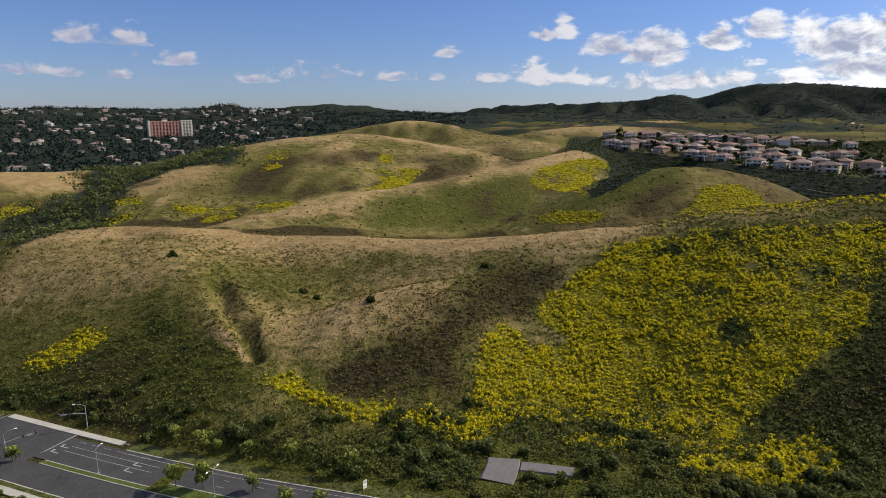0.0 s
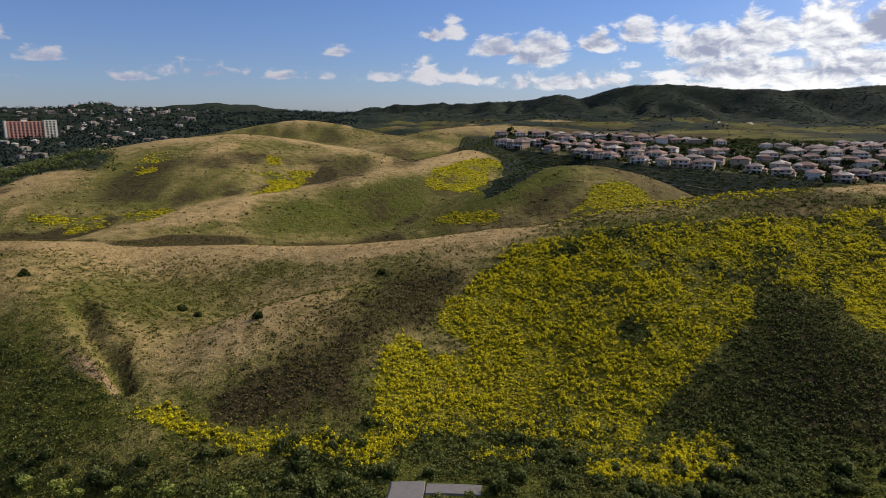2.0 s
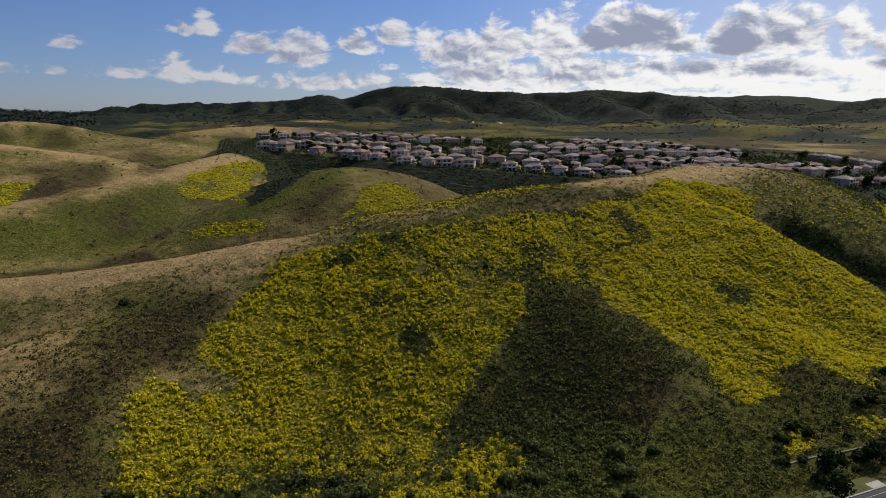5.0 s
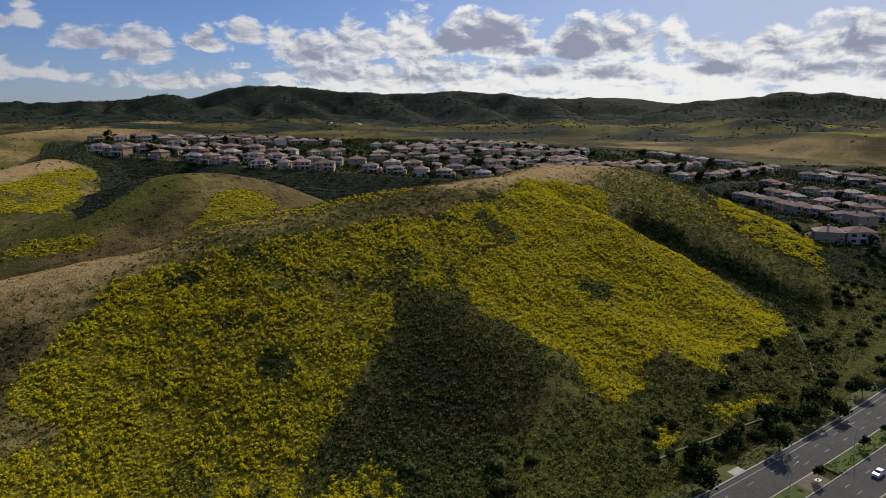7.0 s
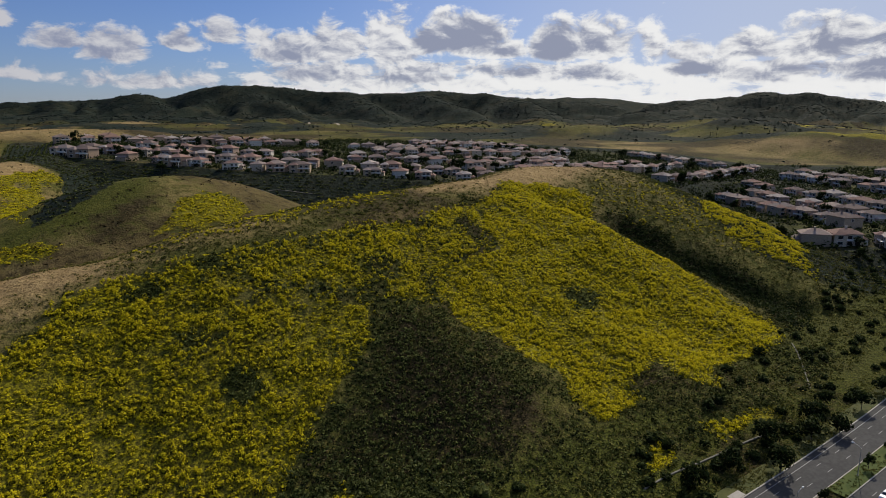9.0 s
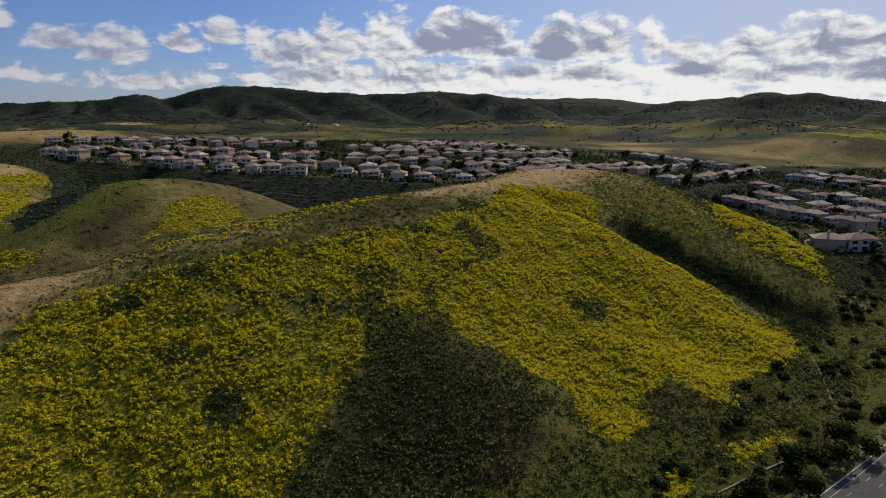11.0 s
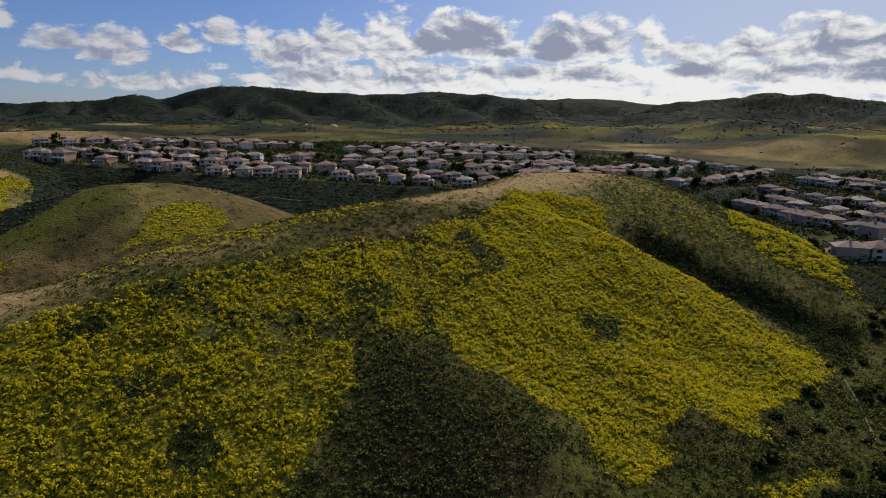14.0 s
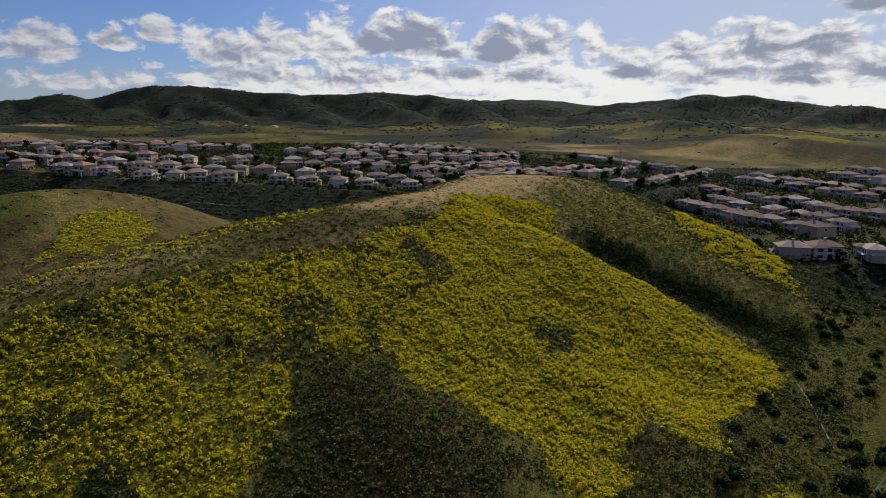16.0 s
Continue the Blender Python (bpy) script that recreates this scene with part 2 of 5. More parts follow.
def by_object(name, colours, rough=0.85, scale=1.2, rows=0.0):
    """Each object picks its own colour; rows: spacing of courses, as on a tiled roof."""
    m, N, bsdf = blank(name, rough)
    pick = N.tree.nodes.new("ShaderNodeObjectInfo").outputs["Random"]
    p = where(N)
    c = colours[0]
    for i, col in enumerate(colours[1:], 1):
        c = N.mix(N.math("GREATER_THAN", pick, i / len(colours)), c, col)
    n = N.noise(p, scale, 5, 0.6)
    c = N.mix(N.ramp(n, 0.35, 0.8, 0.0, 0.45), c, (0.10, 0.075, 0.06))
    N.link(c, bsdf.inputs["Base Color"])
    if rows:
        w = N.tree.nodes.new("ShaderNodeTexWave")
        w.bands_direction = "Z"
        N.link(p, w.inputs["Vector"])
        w.inputs["Scale"].default_value = 1.0 / rows
        bump(N, bsdf, N.math("ADD", w.outputs["Fac"], n), 0.5, 0.05)
    return m


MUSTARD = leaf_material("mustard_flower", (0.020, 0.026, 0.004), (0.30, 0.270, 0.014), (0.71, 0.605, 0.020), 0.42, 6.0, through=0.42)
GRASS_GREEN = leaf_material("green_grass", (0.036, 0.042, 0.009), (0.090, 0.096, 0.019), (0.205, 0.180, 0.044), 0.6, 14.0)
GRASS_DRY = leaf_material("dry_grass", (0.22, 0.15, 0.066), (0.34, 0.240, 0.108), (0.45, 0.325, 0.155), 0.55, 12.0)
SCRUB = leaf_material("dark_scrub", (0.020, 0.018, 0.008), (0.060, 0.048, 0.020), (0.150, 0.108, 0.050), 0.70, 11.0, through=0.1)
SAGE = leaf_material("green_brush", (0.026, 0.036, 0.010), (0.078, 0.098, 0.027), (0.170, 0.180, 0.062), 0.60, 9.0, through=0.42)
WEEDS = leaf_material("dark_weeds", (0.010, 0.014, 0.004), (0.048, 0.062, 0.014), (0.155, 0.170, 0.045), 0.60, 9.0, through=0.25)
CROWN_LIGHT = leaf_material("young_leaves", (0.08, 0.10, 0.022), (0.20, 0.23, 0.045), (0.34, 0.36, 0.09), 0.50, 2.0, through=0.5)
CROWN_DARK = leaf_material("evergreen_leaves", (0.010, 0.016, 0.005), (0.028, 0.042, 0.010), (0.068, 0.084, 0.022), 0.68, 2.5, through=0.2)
# dark green with a blue lean that paints in distance haze
WOODS = leaf_material("hazed_far_leaves", (0.010, 0.017, 0.014), (0.020, 0.031, 0.026), (0.040, 0.055, 0.045), 0.7, 60.0, through=0.0)
BARK = plain("bark", (0.06, 0.045, 0.03), (0.14, 0.11, 0.08), 0.95, 6.0, 0.02)
ASPHALT = plain("asphalt", (0.038, 0.037, 0.036), (0.066, 0.064, 0.061), 0.9, 0.9, 0.004)
GREY_PAVING = plain("grey_paving", (0.13, 0.115, 0.11), (0.17, 0.155, 0.145), 0.9, 0.8, 0.006)
DRAIN = plain("weathered_concrete", (0.11, 0.105, 0.08), (0.20, 0.185, 0.145), 0.9, 0.8, 0.01)
CONCRETE = plain("concrete", (0.34, 0.31, 0.26), (0.46, 0.42, 0.36), 0.9, 1.1, 0.006)
PAINT_WHITE = plain("road_paint", (0.19, 0.19, 0.185), (0.36, 0.36, 0.345), 0.7, 3.0)
STEEL = plain("galvanised_steel", (0.42, 0.42, 0.41), (0.58, 0.58, 0.56), 0.45, 5.0, 0.0, 0.7)
LAMP_GLASS = plain("lamp_head", (0.75, 0.75, 0.72), (0.85, 0.85, 0.82), 0.4, 5.0)
DARK_METAL = plain("dark_metal", (0.02, 0.02, 0.02), (0.05, 0.05, 0.05), 0.5, 5.0, 0.0, 0.3)
FAR_WALL = by_object("far_wall", [(0.34, 0.30, 0.25), (0.26, 0.22, 0.18), (0.55, 0.50, 0.43), (0.20, 0.17, 0.15)], 0.9, 0.8)
STUCCO = by_object("stucco", [(0.48, 0.37, 0.26), (0.60, 0.50, 0.38), (0.38, 0.28, 0.20), (0.70, 0.64, 0.55), (0.44, 0.32, 0.25), (0.55, 0.43, 0.31)], 0.92, 1.2)
ROOF_TILE = by_object("roof_tile", [(0.29, 0.185, 0.145), (0.40, 0.305, 0.25), (0.22, 0.165, 0.14), (0.46, 0.39, 0.34), (0.33, 0.205, 0.16), (0.27, 0.215, 0.19)], 0.85, 1.6, 0.35)
FAR_ROOF = by_object("far_roof", [(0.26, 0.20, 0.17), (0.20, 0.15, 0.125), (0.42, 0.38, 0.34), (0.24, 0.19, 0.16)], 0.85, 0.8)
WINDOW_GLASS = plain("window_glass", (0.015, 0.018, 0.022), (0.04, 0.045, 0.05), 0.12, 0.5, spec=0.6)
TRIM = plain("white_trim", (0.70, 0.67, 0.61), (0.80, 0.77, 0.71), 0.7, 3.0)
TRACK = plain("trodden_earth", (0.34, 0.27, 0.18), (0.46, 0.38, 0.27), 0.95, 0.6, 0.03)


# ---- ground form ----
RIDGES = []


def ridge(slope, round_, *crest):
    RIDGES.append((crest, slope, round_))


ridge(0.50, 26, (-330, 372, 2), (-285, 380, 20), (-239, 388, 42), (-190, 395, 44), (-121, 400, 38), (-78, 392, 40), (-15, 375, 40), (40, 352, 47), (96, 335, 56))  # west ridge
ridge(0.60, 32, (96, 335, 48), (145, 322, 66.5), (200, 318, 72.5), (260, 318, 76), (320, 318, 77.5), (366, 330, 80), (407, 325, 80), (445, 310, 76))  # main ridge
ridge(0.51, 16, (96, 328, 45), (50, 305, 34), (0, 288, 38), (-33, 277, 32), (-55, 266, 20), (-72, 257, 12))  # bush spur
ridge(0.31, 16, (-170, 390, 41), (-150, 340, 41), (-130, 300, 35), (-113, 266, 27), (-108, 246, 14), (-104, 234, 6))  # gully spur
ridge(0.60, 30, (200, 318, 68), (190, 280, 52), (188, 245, 40), (196, 215, 31), (203, 185, 15), (206, 165, 6))  # yellow spur
ridge(0.60, 22, (320, 310, 69), (325, 265, 59), (318, 215, 29), (316, 170, 22), (318, 143, 12), (318, 122, 7))  # nose
ridge(0.54, 34, (270, 300, 53), (262, 250, 42), (258, 210, 28), (258, 165, 19), (262, 145, 17))  # nose west
ridge(0.41, 22, (407, 325, 72), (428, 280, 69), (443, 235, 41), (449, 200, 27), (452, 170, 15), (450, 148, 6))  # east spur
ridge(0.42, 22, (-160, 410, 36), (-146, 426, 39), (-117, 460, 44), (-81, 493, 51), (-39, 529, 54), (8, 560, 58), (61, 597, 63), (128, 678, 75), (178, 739, 80))  # mid spur
ridge(0.45, 20, (63, 451, 30), (90, 466, 39), (118, 481, 52), (142, 492, 65), (161, 500, 73), (184, 503, 76), (220, 504, 72), (237, 502, 65), (250, 496, 53))  # knoll
ridge(0.30, 45, (-270, 486, 35), (-238, 524, 49), (-212, 612, 69), (-196, 674, 81), (-153, 722, 92), (-105, 740, 94), (-52, 718, 88), (10, 684, 79), (52, 619, 67))  # big hill
ridge(0.32, 40, (-105, 740, 94), (-117, 648, 80), (-108, 576, 64), (-126, 513, 51))  # big hill spur
ridge(0.30, 45, (-257, 967, 67), (-201, 1031, 81), (-127, 1093, 93), (-42, 1099, 106), (15, 1050, 93), (83, 997, 82))  # north hill
ridge(0.25, 50, (-28, 1350, 79), (77, 1348, 90), (152, 1291, 89), (182, 1186, 74))  # north tan hill
ridge(0.22, 60, (75, 897, 70), (151, 988, 84), (221, 1129, 94), (330, 1206, 97), (423, 1229, 92), (478, 1262, 81))  # saddle hill
ridge(0.30, 40, (-560, 480, 70), (-444, 541, 68), (-386, 560, 64), (-345, 610, 62), (-318, 655, 58), (-300, 705, 44))  # west tan hill
ridge(0.30, 80, (-1237, 3381, 149), (-1118, 3422, 169), (-1026, 3555, 135), (-888, 3900, 174), (-626, 3951, 181), (-425, 3977, 171), (-255, 3992, 138))  # far mountain
ridge(0.72, 40, (-12, 3600, 120), (222, 3393, 160), (412, 3274, 167), (585, 3146, 175), (766, 2966, 179), (891, 2827, 193), (955, 2700, 207), (1029, 2673, 189), (1145, 2517, 230), (1258, 2462, 238), (1427, 2368, 225), (1548, 2230, 209), (1694, 2055, 210), (1827, 1936, 217), (1981, 1775, 199), (2172, 1700, 183), (2410, 1531, 162))  # mountain
ridge(0.30, 120, (3363, 2612, 229), (3544, 2356, 230), (3702, 2095, 198))  # back mountain
ridge(0.45, 60, (2597, 1404, 167), (2599, 1169, 187), (2690, 940, 201), (2715, 780, 175), (2690, 640, 163), (2640, 525, 158), (2650, 369, 147), (2567, 92, 130), (2500, -300, 120))  # east mountain
ridge(0.12, 120, (1237, 947, 45), (1405, 874, 61), (1510, 785, 61), (1561, 672, 57), (1552, 547, 54), (1520, 361, 55), (1480, 100, 52))  # tan ridge
ridge(0.15, 100, (314, 1734, 81), (500, 1898, 88), (751, 1923, 84), (874, 1760, 87), (906, 1630, 77))  # north tan ridge
ridge(0.20, 90, (1875, 1059, 96), (2069, 883, 112), (1960, 649, 94), (1889, 446, 75))  # mustard ridge
ridge(0.50, 30, (1171, 1820, 88), (1258, 2100, 140), (1258, 2440, 220))  # foothill a
ridge(0.50, 30, (1309, 1595, 92), (1420, 1800, 130), (1560, 2180, 200))  # foothill b
ridge(0.50, 30, (1423, 1349, 96), (1560, 1560, 132), (1750, 1990, 205))  # foothill c
ridge(0.50, 30, (1618, 1273, 98), (1850, 1500, 150), (1981, 1775, 195))  # foothill d
ridge(0.50, 30, (520, 2450, 90), (640, 2700, 130), (760, 2960, 175))  # foothill e
ridge(0.50, 30, (820, 2100, 88), (930, 2350, 130), (955, 2690, 200))  # foothill f
ridge(0.50, 30, (1950, 1200, 110), (2250, 1150, 140), (2590, 1170, 185))  # foothill g
ridge(0.24, 34, (-215, 380, 42), (-205, 340, 36), (-197, 300, 26), (-188, 268, 13))  # west apron
ridge(0.30, 25, (1516, 885, 58), (1552, 814, 76), (1589, 732, 99), (1617, 662, 113), (1641, 592, 100), (1658, 533, 83), (1680, 444, 66))  # green hill
ridge(0.28, 25, (1270, 720, 58), (1297, 653, 63), (1325, 585, 74), (1355, 500, 84), (1382, 399, 83), (1400, 311, 74), (1410, 240, 62))  # mustard hill
ridge(0.28, 25, (1234, 1037, 74), (1274, 986, 88), (1332, 901, 96), (1383, 814, 80))  # north green hill


def spurs(crest, seed, every, reach, foot):
    """Spurs and ravines running down from a mountain crest towards the valley."""
    rs = random.Random(seed)
    for (ax, ay, az), (bx, by, bz) in zip(crest[:-1], crest[1:]):
        n = max(1, round(math.hypot(bx - ax, by - ay) / every))
        for k in range(n):
            u = (k + rs.uniform(0.2, 0.8)) / n
            x, y, z = ax + u * (bx - ax), ay + u * (by - ay), az + u * (bz - az)
            nx, ny = ay - by, bx - ax
            if nx * x + ny * y > 0:
                nx, ny = -nx, -ny
            turn = math.atan2(ny, nx) + rs.uniform(-0.35, 0.35)
            far, bend = reach * rs.uniform(0.7, 1.15), rs.uniform(-0.35, 0.35)
            line = []
            for v in (0.04, 0.3, 0.6, 1.0):
                line.append((x + far * v * math.cos(turn + bend * v), y + far * v * math.sin(turn + bend * v), z - 6 + (foot - z) * v ** rs.uniform(0.75, 1.0)))
            ridge(rs.uniform(0.75, 0.95), rs.uniform(14, 20), *line)


spurs([(222, 3393, 160), (585, 3146, 175), (891, 2827, 193), (1029, 2673, 189), (1258, 2462, 238), (1548, 2230, 209), (1827, 1936, 217), (2172, 1700, 183)], 3, 190, 560, 98)
spurs([(2597, 1404, 167), (2690, 940, 201), (2690, 640, 163), (2650, 369, 147)], 4, 220, 480, 108)
ROAD = [(-420, 320), (-300, 268), (-200, 227), (-141, 202), (-97, 184.5), (-47, 167), (20, 145), (80, 127), (140, 112.5), (200, 101), (260, 92), (320, 85.5), (420, 78), (700, 64), (1500, 30)]


def road_height(x):
    return np.interp(x, [-400, -60, 230, 320, 520, 900], [-4, 0, 11.6, 14.5, 20, 28])

# gullies: line, depth, half width
GULLIES = [([(-112, 304), (-106, 296), (-100, 280), (-90, 268), (-82, 256), (-76, 244)], 5.5, 4.0), ([(330, 285), (352, 250), (362, 215), (362, 180), (372, 155)], 5.0, 12.0)]
# house terraces: outline, height (at the origin, per metre of x, per metre of y), slope of the bank
# bank planted with shrubs between the knoll and the houses
PLANTED = [(171, 671), (194, 694), (220, 671), (236, 640), (160, 491), (137, 478), (119, 467), (110, 468), (110, 480), (152, 609)]
TERRACES = [
    ([(185, 735), (243, 650), (285, 575), (335, 535), (380, 480), (470, 400), (560, 330), (660, 345), (760, 330), (960, 340), (1000, 560), (930, 860), (700, 960), (400, 960), (240, 950)], (49.87, -0.0269, 0.046), 0.38),
    ([(455, 182), (520, 140), (660, 105), (900, 60), (1060, 30), (1040, 330), (1000, 400), (960, 340), (760, 340), (560, 335), (500, 270), (470, 215)], (19.0054, 0.0332, -0.0143), 0.45),
]


def spline(points, step):
    p = np.array(points, float)
    q = np.vstack([2 * p[0] - p[1], p, 2 * p[-1] - p[-2]])
    out = []
    for i in range(1, len(q) - 2):
        a, b, c, d = q[i - 1:i + 3]
        n = max(1, int(np.hypot(*(c - b)[:2]) / step))
        for k in range(n):
            u = k / n
            out.append(0.5 * (2 * b + (c - a) * u + (2 * a - 5 * b + 4 * c - d) * u * u + (3 * b - a - 3 * c + d) * u ** 3))
    out.append(p[-1])
    return np.array(out)


def line_distance(x, y, points, closed=False):
    best = np.full(np.shape(x), 1e9)
    pts = list(points) + ([points[0]] if closed else [])
    for (ax, ay), (bx, by) in zip([q[:2] for q in pts[:-1]], [q[:2] for q in pts[1:]]):
        u = np.clip(((x - ax) * (bx - ax) + (y - ay) * (by - ay)) / ((bx - ax) ** 2 + (by - ay) ** 2), 0, 1)
        best = np.minimum(best, np.hypot(x - ax - u * (bx - ax), y - ay - u * (by - ay)))
    return best


def within(x, y, poly):
    r = np.zeros(np.shape(x), bool)
    for (ax, ay), (bx, by) in zip(poly, list(poly[1:]) + [poly[0]]):
        if ay != by:
            r ^= ((ay > y) != (by > y)) & (x < (bx - ax) * (y - ay) / (by - ay) + ax)
    return r


_table = np.random.RandomState(5).rand(256, 256)


def value_noise(x, y):
    xi, yi = np.floor(x).astype(int), np.floor(y).astype(int)
    u, v = x - xi, y - yi
    u, v = u * u * (3 - 2 * u), v * v * (3 - 2 * v)
    g = lambda i, j: _table[(xi + i) & 255, (yi + j) & 255]
    return (g(0, 0) * (1 - u) + g(1, 0) * u) * (1 - v) + (g(0, 1) * (1 - u) + g(1, 1) * u) * v


def fbm(x, y, size, octaves=4):
    total, amp, norm = 0, 1.0, 0
    for k in range(octaves):
        total = total + amp * value_noise(x / size + 17.3 * k, y / size - 9.1 * k)
        norm += amp
        amp, size = amp * 0.5, size * 0.5
    return total / norm - 0.5


CONES = [(c, s, w) for crest, s, w in RIDGES for c in spline(crest, max(w * 0.6, 13.0))]
CENTRE = np.array([c for c, _, _ in CONES])
REACH = np.array([(c[2] + 40) / s + w for c, s, w in CONES])
SOFT = 3.0


def ground_height(x, y):
    """Height of the land at plan positions x, y (arrays)."""
    x, y = np.asarray(x, float), np.asarray(y, float)
    far = np.hypot(x, y)
    road = line_distance(x, y, ROAD)
    base = road_height(x) + 0.02 * np.clip(road - 26, 0, None) + 0.04 * np.clip(y - 330, 0, 300) * np.clip((x + 260) / 200, 0, 1)
    base = base + 0.038 * np.clip(far - 950, 0, None) * np.clip((450 - x) / 900, 0, 1) + 0.022 * np.clip(far - 900, 0, None) * np.clip((x + 450) / 900, 0, 1)
    base = np.minimum(base, 122 + 22 * np.clip((-x - 500) / 500, 0, 1))
    total = np.ones(x.shape)
    span = REACH + 1.0
    met = (CENTRE[:, 0] + span > x.min()) & (CENTRE[:, 0] - span < x.max()) & (CENTRE[:, 1] + span > y.min()) & (CENTRE[:, 1] - span < y.max())
    for i in np.flatnonzero(met):
        (cx, cy, cz), s, w = CONES[i]
        reach = REACH[i]
        near = (np.abs(x - cx) < reach) & (np.abs(y - cy) < reach)
        if near.any():
            z = cz - s * (np.sqrt((x[near] - cx) ** 2 + (y[near] - cy) ** 2 + w * w) - w)
            total[near] += np.exp(np.clip((z - base[near]) / SOFT, -50, 80)) / 1.6
    z = base + SOFT * np.log(total)
    for line, deep, wide in GULLIES:
        z = z - deep * np.exp(-(line_distance(x, y, line) / wide) ** 2)
    # ravines on the mountains, hummocks on the near hills
    z = z + np.clip((far - 1150) / 600, 0, 1) * (-75 * (0.25 - np.abs(fbm(x + 60 * fbm(x, y, 120, 2), y, 170, 5))).clip(0, 1) + 9) * np.clip((z - 60) / 50, 0, 1) * np.clip(1.25 - (z - 60) / 260, 0.2, 1)
    z = z + np.clip((z - base - 2) / 12, 0, 1) * np.clip((road - 20) / 30, 0, 1) * (5.0 * fbm(x, y, 60, 3) * np.clip(far / 900, 0.25, 1) + 1.1 * fbm(x + 500, y, 14, 3))
    bed = road_height(x) - 0.25
    cut = bed + 0.52 * np.clip(road - 21, 0, None)
    m = np.clip((road - 21) / 7, 0, 1)
    z = bed * (1 - m) + (np.minimum(z, cut) - 1.2 * np.log1p(np.exp(-np.abs(z - cut) / 1.2))) * m
    for poly, (a, b, c), s in TERRACES:
        h, ins, d = a + b * x + c * y, within(x, y, poly), line_distance(x, y, poly, True)
        m = np.clip(d / 25, 0, 1) * ins
        z = z * (1 - m) + h * m
        z = np.where(ins, np.maximum(z, h), np.maximum(z, h - s * d))
    return z


def steps(*spans):
    """Grid lines: spans of (from, to, spacing at from, spacing at to)."""
    out = []
    for a, b, s0, s1 in spans:
        v = a
        while v < b - 0.4 * s1:
            out.append(v)
            v += s0 + (s1 - s0) * (v - a) / (b - a)
    out.append(spans[-1][1])
    return np.array(out)


# ground cover: soft outlines in plan
COVER = {}


def cover(kind, soft, most, *outline):
    COVER.setdefault(kind, []).append((outline, soft, most))


cover("mustard", 5, 1, (194, 145), (207, 147), (205, 141), (193, 140))
cover("mustard", 5, 1, (232, 139), (245, 135), (256, 131), (252, 129), (230, 134))
cover("dry", 30, 0.42, (-76, 243), (-77, 264), (-66, 293), (-43, 323), (-25, 292), (-20, 256), (-34, 251), (-43, 238), (-59, 238))
cover("thicket", 16, 1, (-177, 256), (-153, 257), (-139, 266), (-135, 283), (-106, 270), (-89, 248), (-74, 227), (-101, 218), (-130, 225), (-178, 246))
cover("wood", 34, 1, (-251, 354), (-246, 362), (-239, 374), (-223, 395), (-265, 540), (-248, 581), (-190, 594), (-198, 639), (-538, 1125), (-305, 525), (-321, 458))
cover("mustard", 5, 1, (64, 297), (84, 302), (107, 299), (130, 284), (154, 266), (168, 246), (160, 230), (144, 221), (125, 214), (107, 206), (94, 194), (78, 195), (64, 203), (57, 215), (44, 214), (24, 207), (15, 202), (3, 203), (-17, 207), (-19, 210), (3, 212), (9, 221), (15, 242), (24, 261), (31, 252), (34, 242), (49, 252), (38, 267), (39, 275), (56, 286))
cover("mustard", 5, 1, (-75, 230), (-58, 235), (-36, 218), (-17, 211), (-17, 207), (-37, 212), (-59, 223))
cover("mustard", 5, 1, (96, 193), (124, 198), (119, 183), (99, 169), (90, 176), (73, 181), (74, 187), (92, 187))
cover("mustard", 5, 1, (42, 200), (53, 198), (52, 194), (42, 194))
cover("mustard", 5, 1, (54, 195), (64, 195), (61, 189), (53, 191))
cover("mustard", 5, 1, (311, 305), (349, 301), (366, 279), (332, 249), (352, 221), (353, 195), (341, 167), (327, 146), (281, 151), (254, 149), (251, 165), (230, 167), (224, 161), (205, 165), (208, 176), (217, 190), (203, 204), (198, 222), (199, 239), (224, 255), (262, 276))
cover("mustard", 9, 1, (76, 303), (104, 308), (141, 297), (187, 290), (223, 287), (264, 283), (288, 281), (252, 254), (216, 247), (199, 239), (171, 251), (158, 256), (146, 270), (123, 281), (90, 292))
cover("mustard", 5, 1, (439, 245), (562, 271), (472, 200), (439, 170), (412, 160), (412, 177), (400, 196), (400, 211), (414, 211), (422, 232))
cover("mustard", 5, 1, (154, 426), (170, 439), (185, 453), (191, 464), (213, 467), (227, 462), (230, 451), (228, 440), (200, 425), (172, 422))
cover("mustard", 9, 0.9, (67, 464), (82, 460), (98, 447), (110, 431), (102, 428), (84, 437))
cover("mustard", 6, 1, (70, 562), (95, 615), (128, 647), (152, 665), (164, 652), (150, 618), (125, 560), (106, 480), (99, 543), (84, 541))
cover("mustard", 8, 1, (-69, 586), (-54, 593), (-42, 572), (-39, 599), (-21, 602), (-25, 570), (-39, 528), (-62, 520), (-55, 551))
cover("mustard", 8, 1, (-168, 597), (-154, 598), (-148, 573), (-161, 573))
cover("mustard", 8, 0.9, (-171, 641), (-152, 644), (-145, 618), (-161, 609))
cover("mustard", 8, 0.8, (-62, 637), (-49, 643), (-47, 618), (-58, 613))
cover("mustard", 7, 0.9, (-211, 486), (-159, 493), (-152, 482), (-192, 471))
cover("mustard", 7, 0.9, (-181, 472), (-151, 472), (-150, 455), (-173, 452))
cover("mustard", 7, 0.85, (-142, 476), (-113, 487), (-107, 473), (-136, 461))
cover("mustard", 7, 0.9, (-248, 465), (-233, 472), (-227, 463), (-239, 450))
cover("mustard", 7, 0.7, (-261, 505), (-242, 507), (-237, 490), (-254, 489))
cover("mustard", 5, 1, (-180, 262), (-166, 273), (-151, 275), (-144, 267), (-153, 259), (-167, 256))
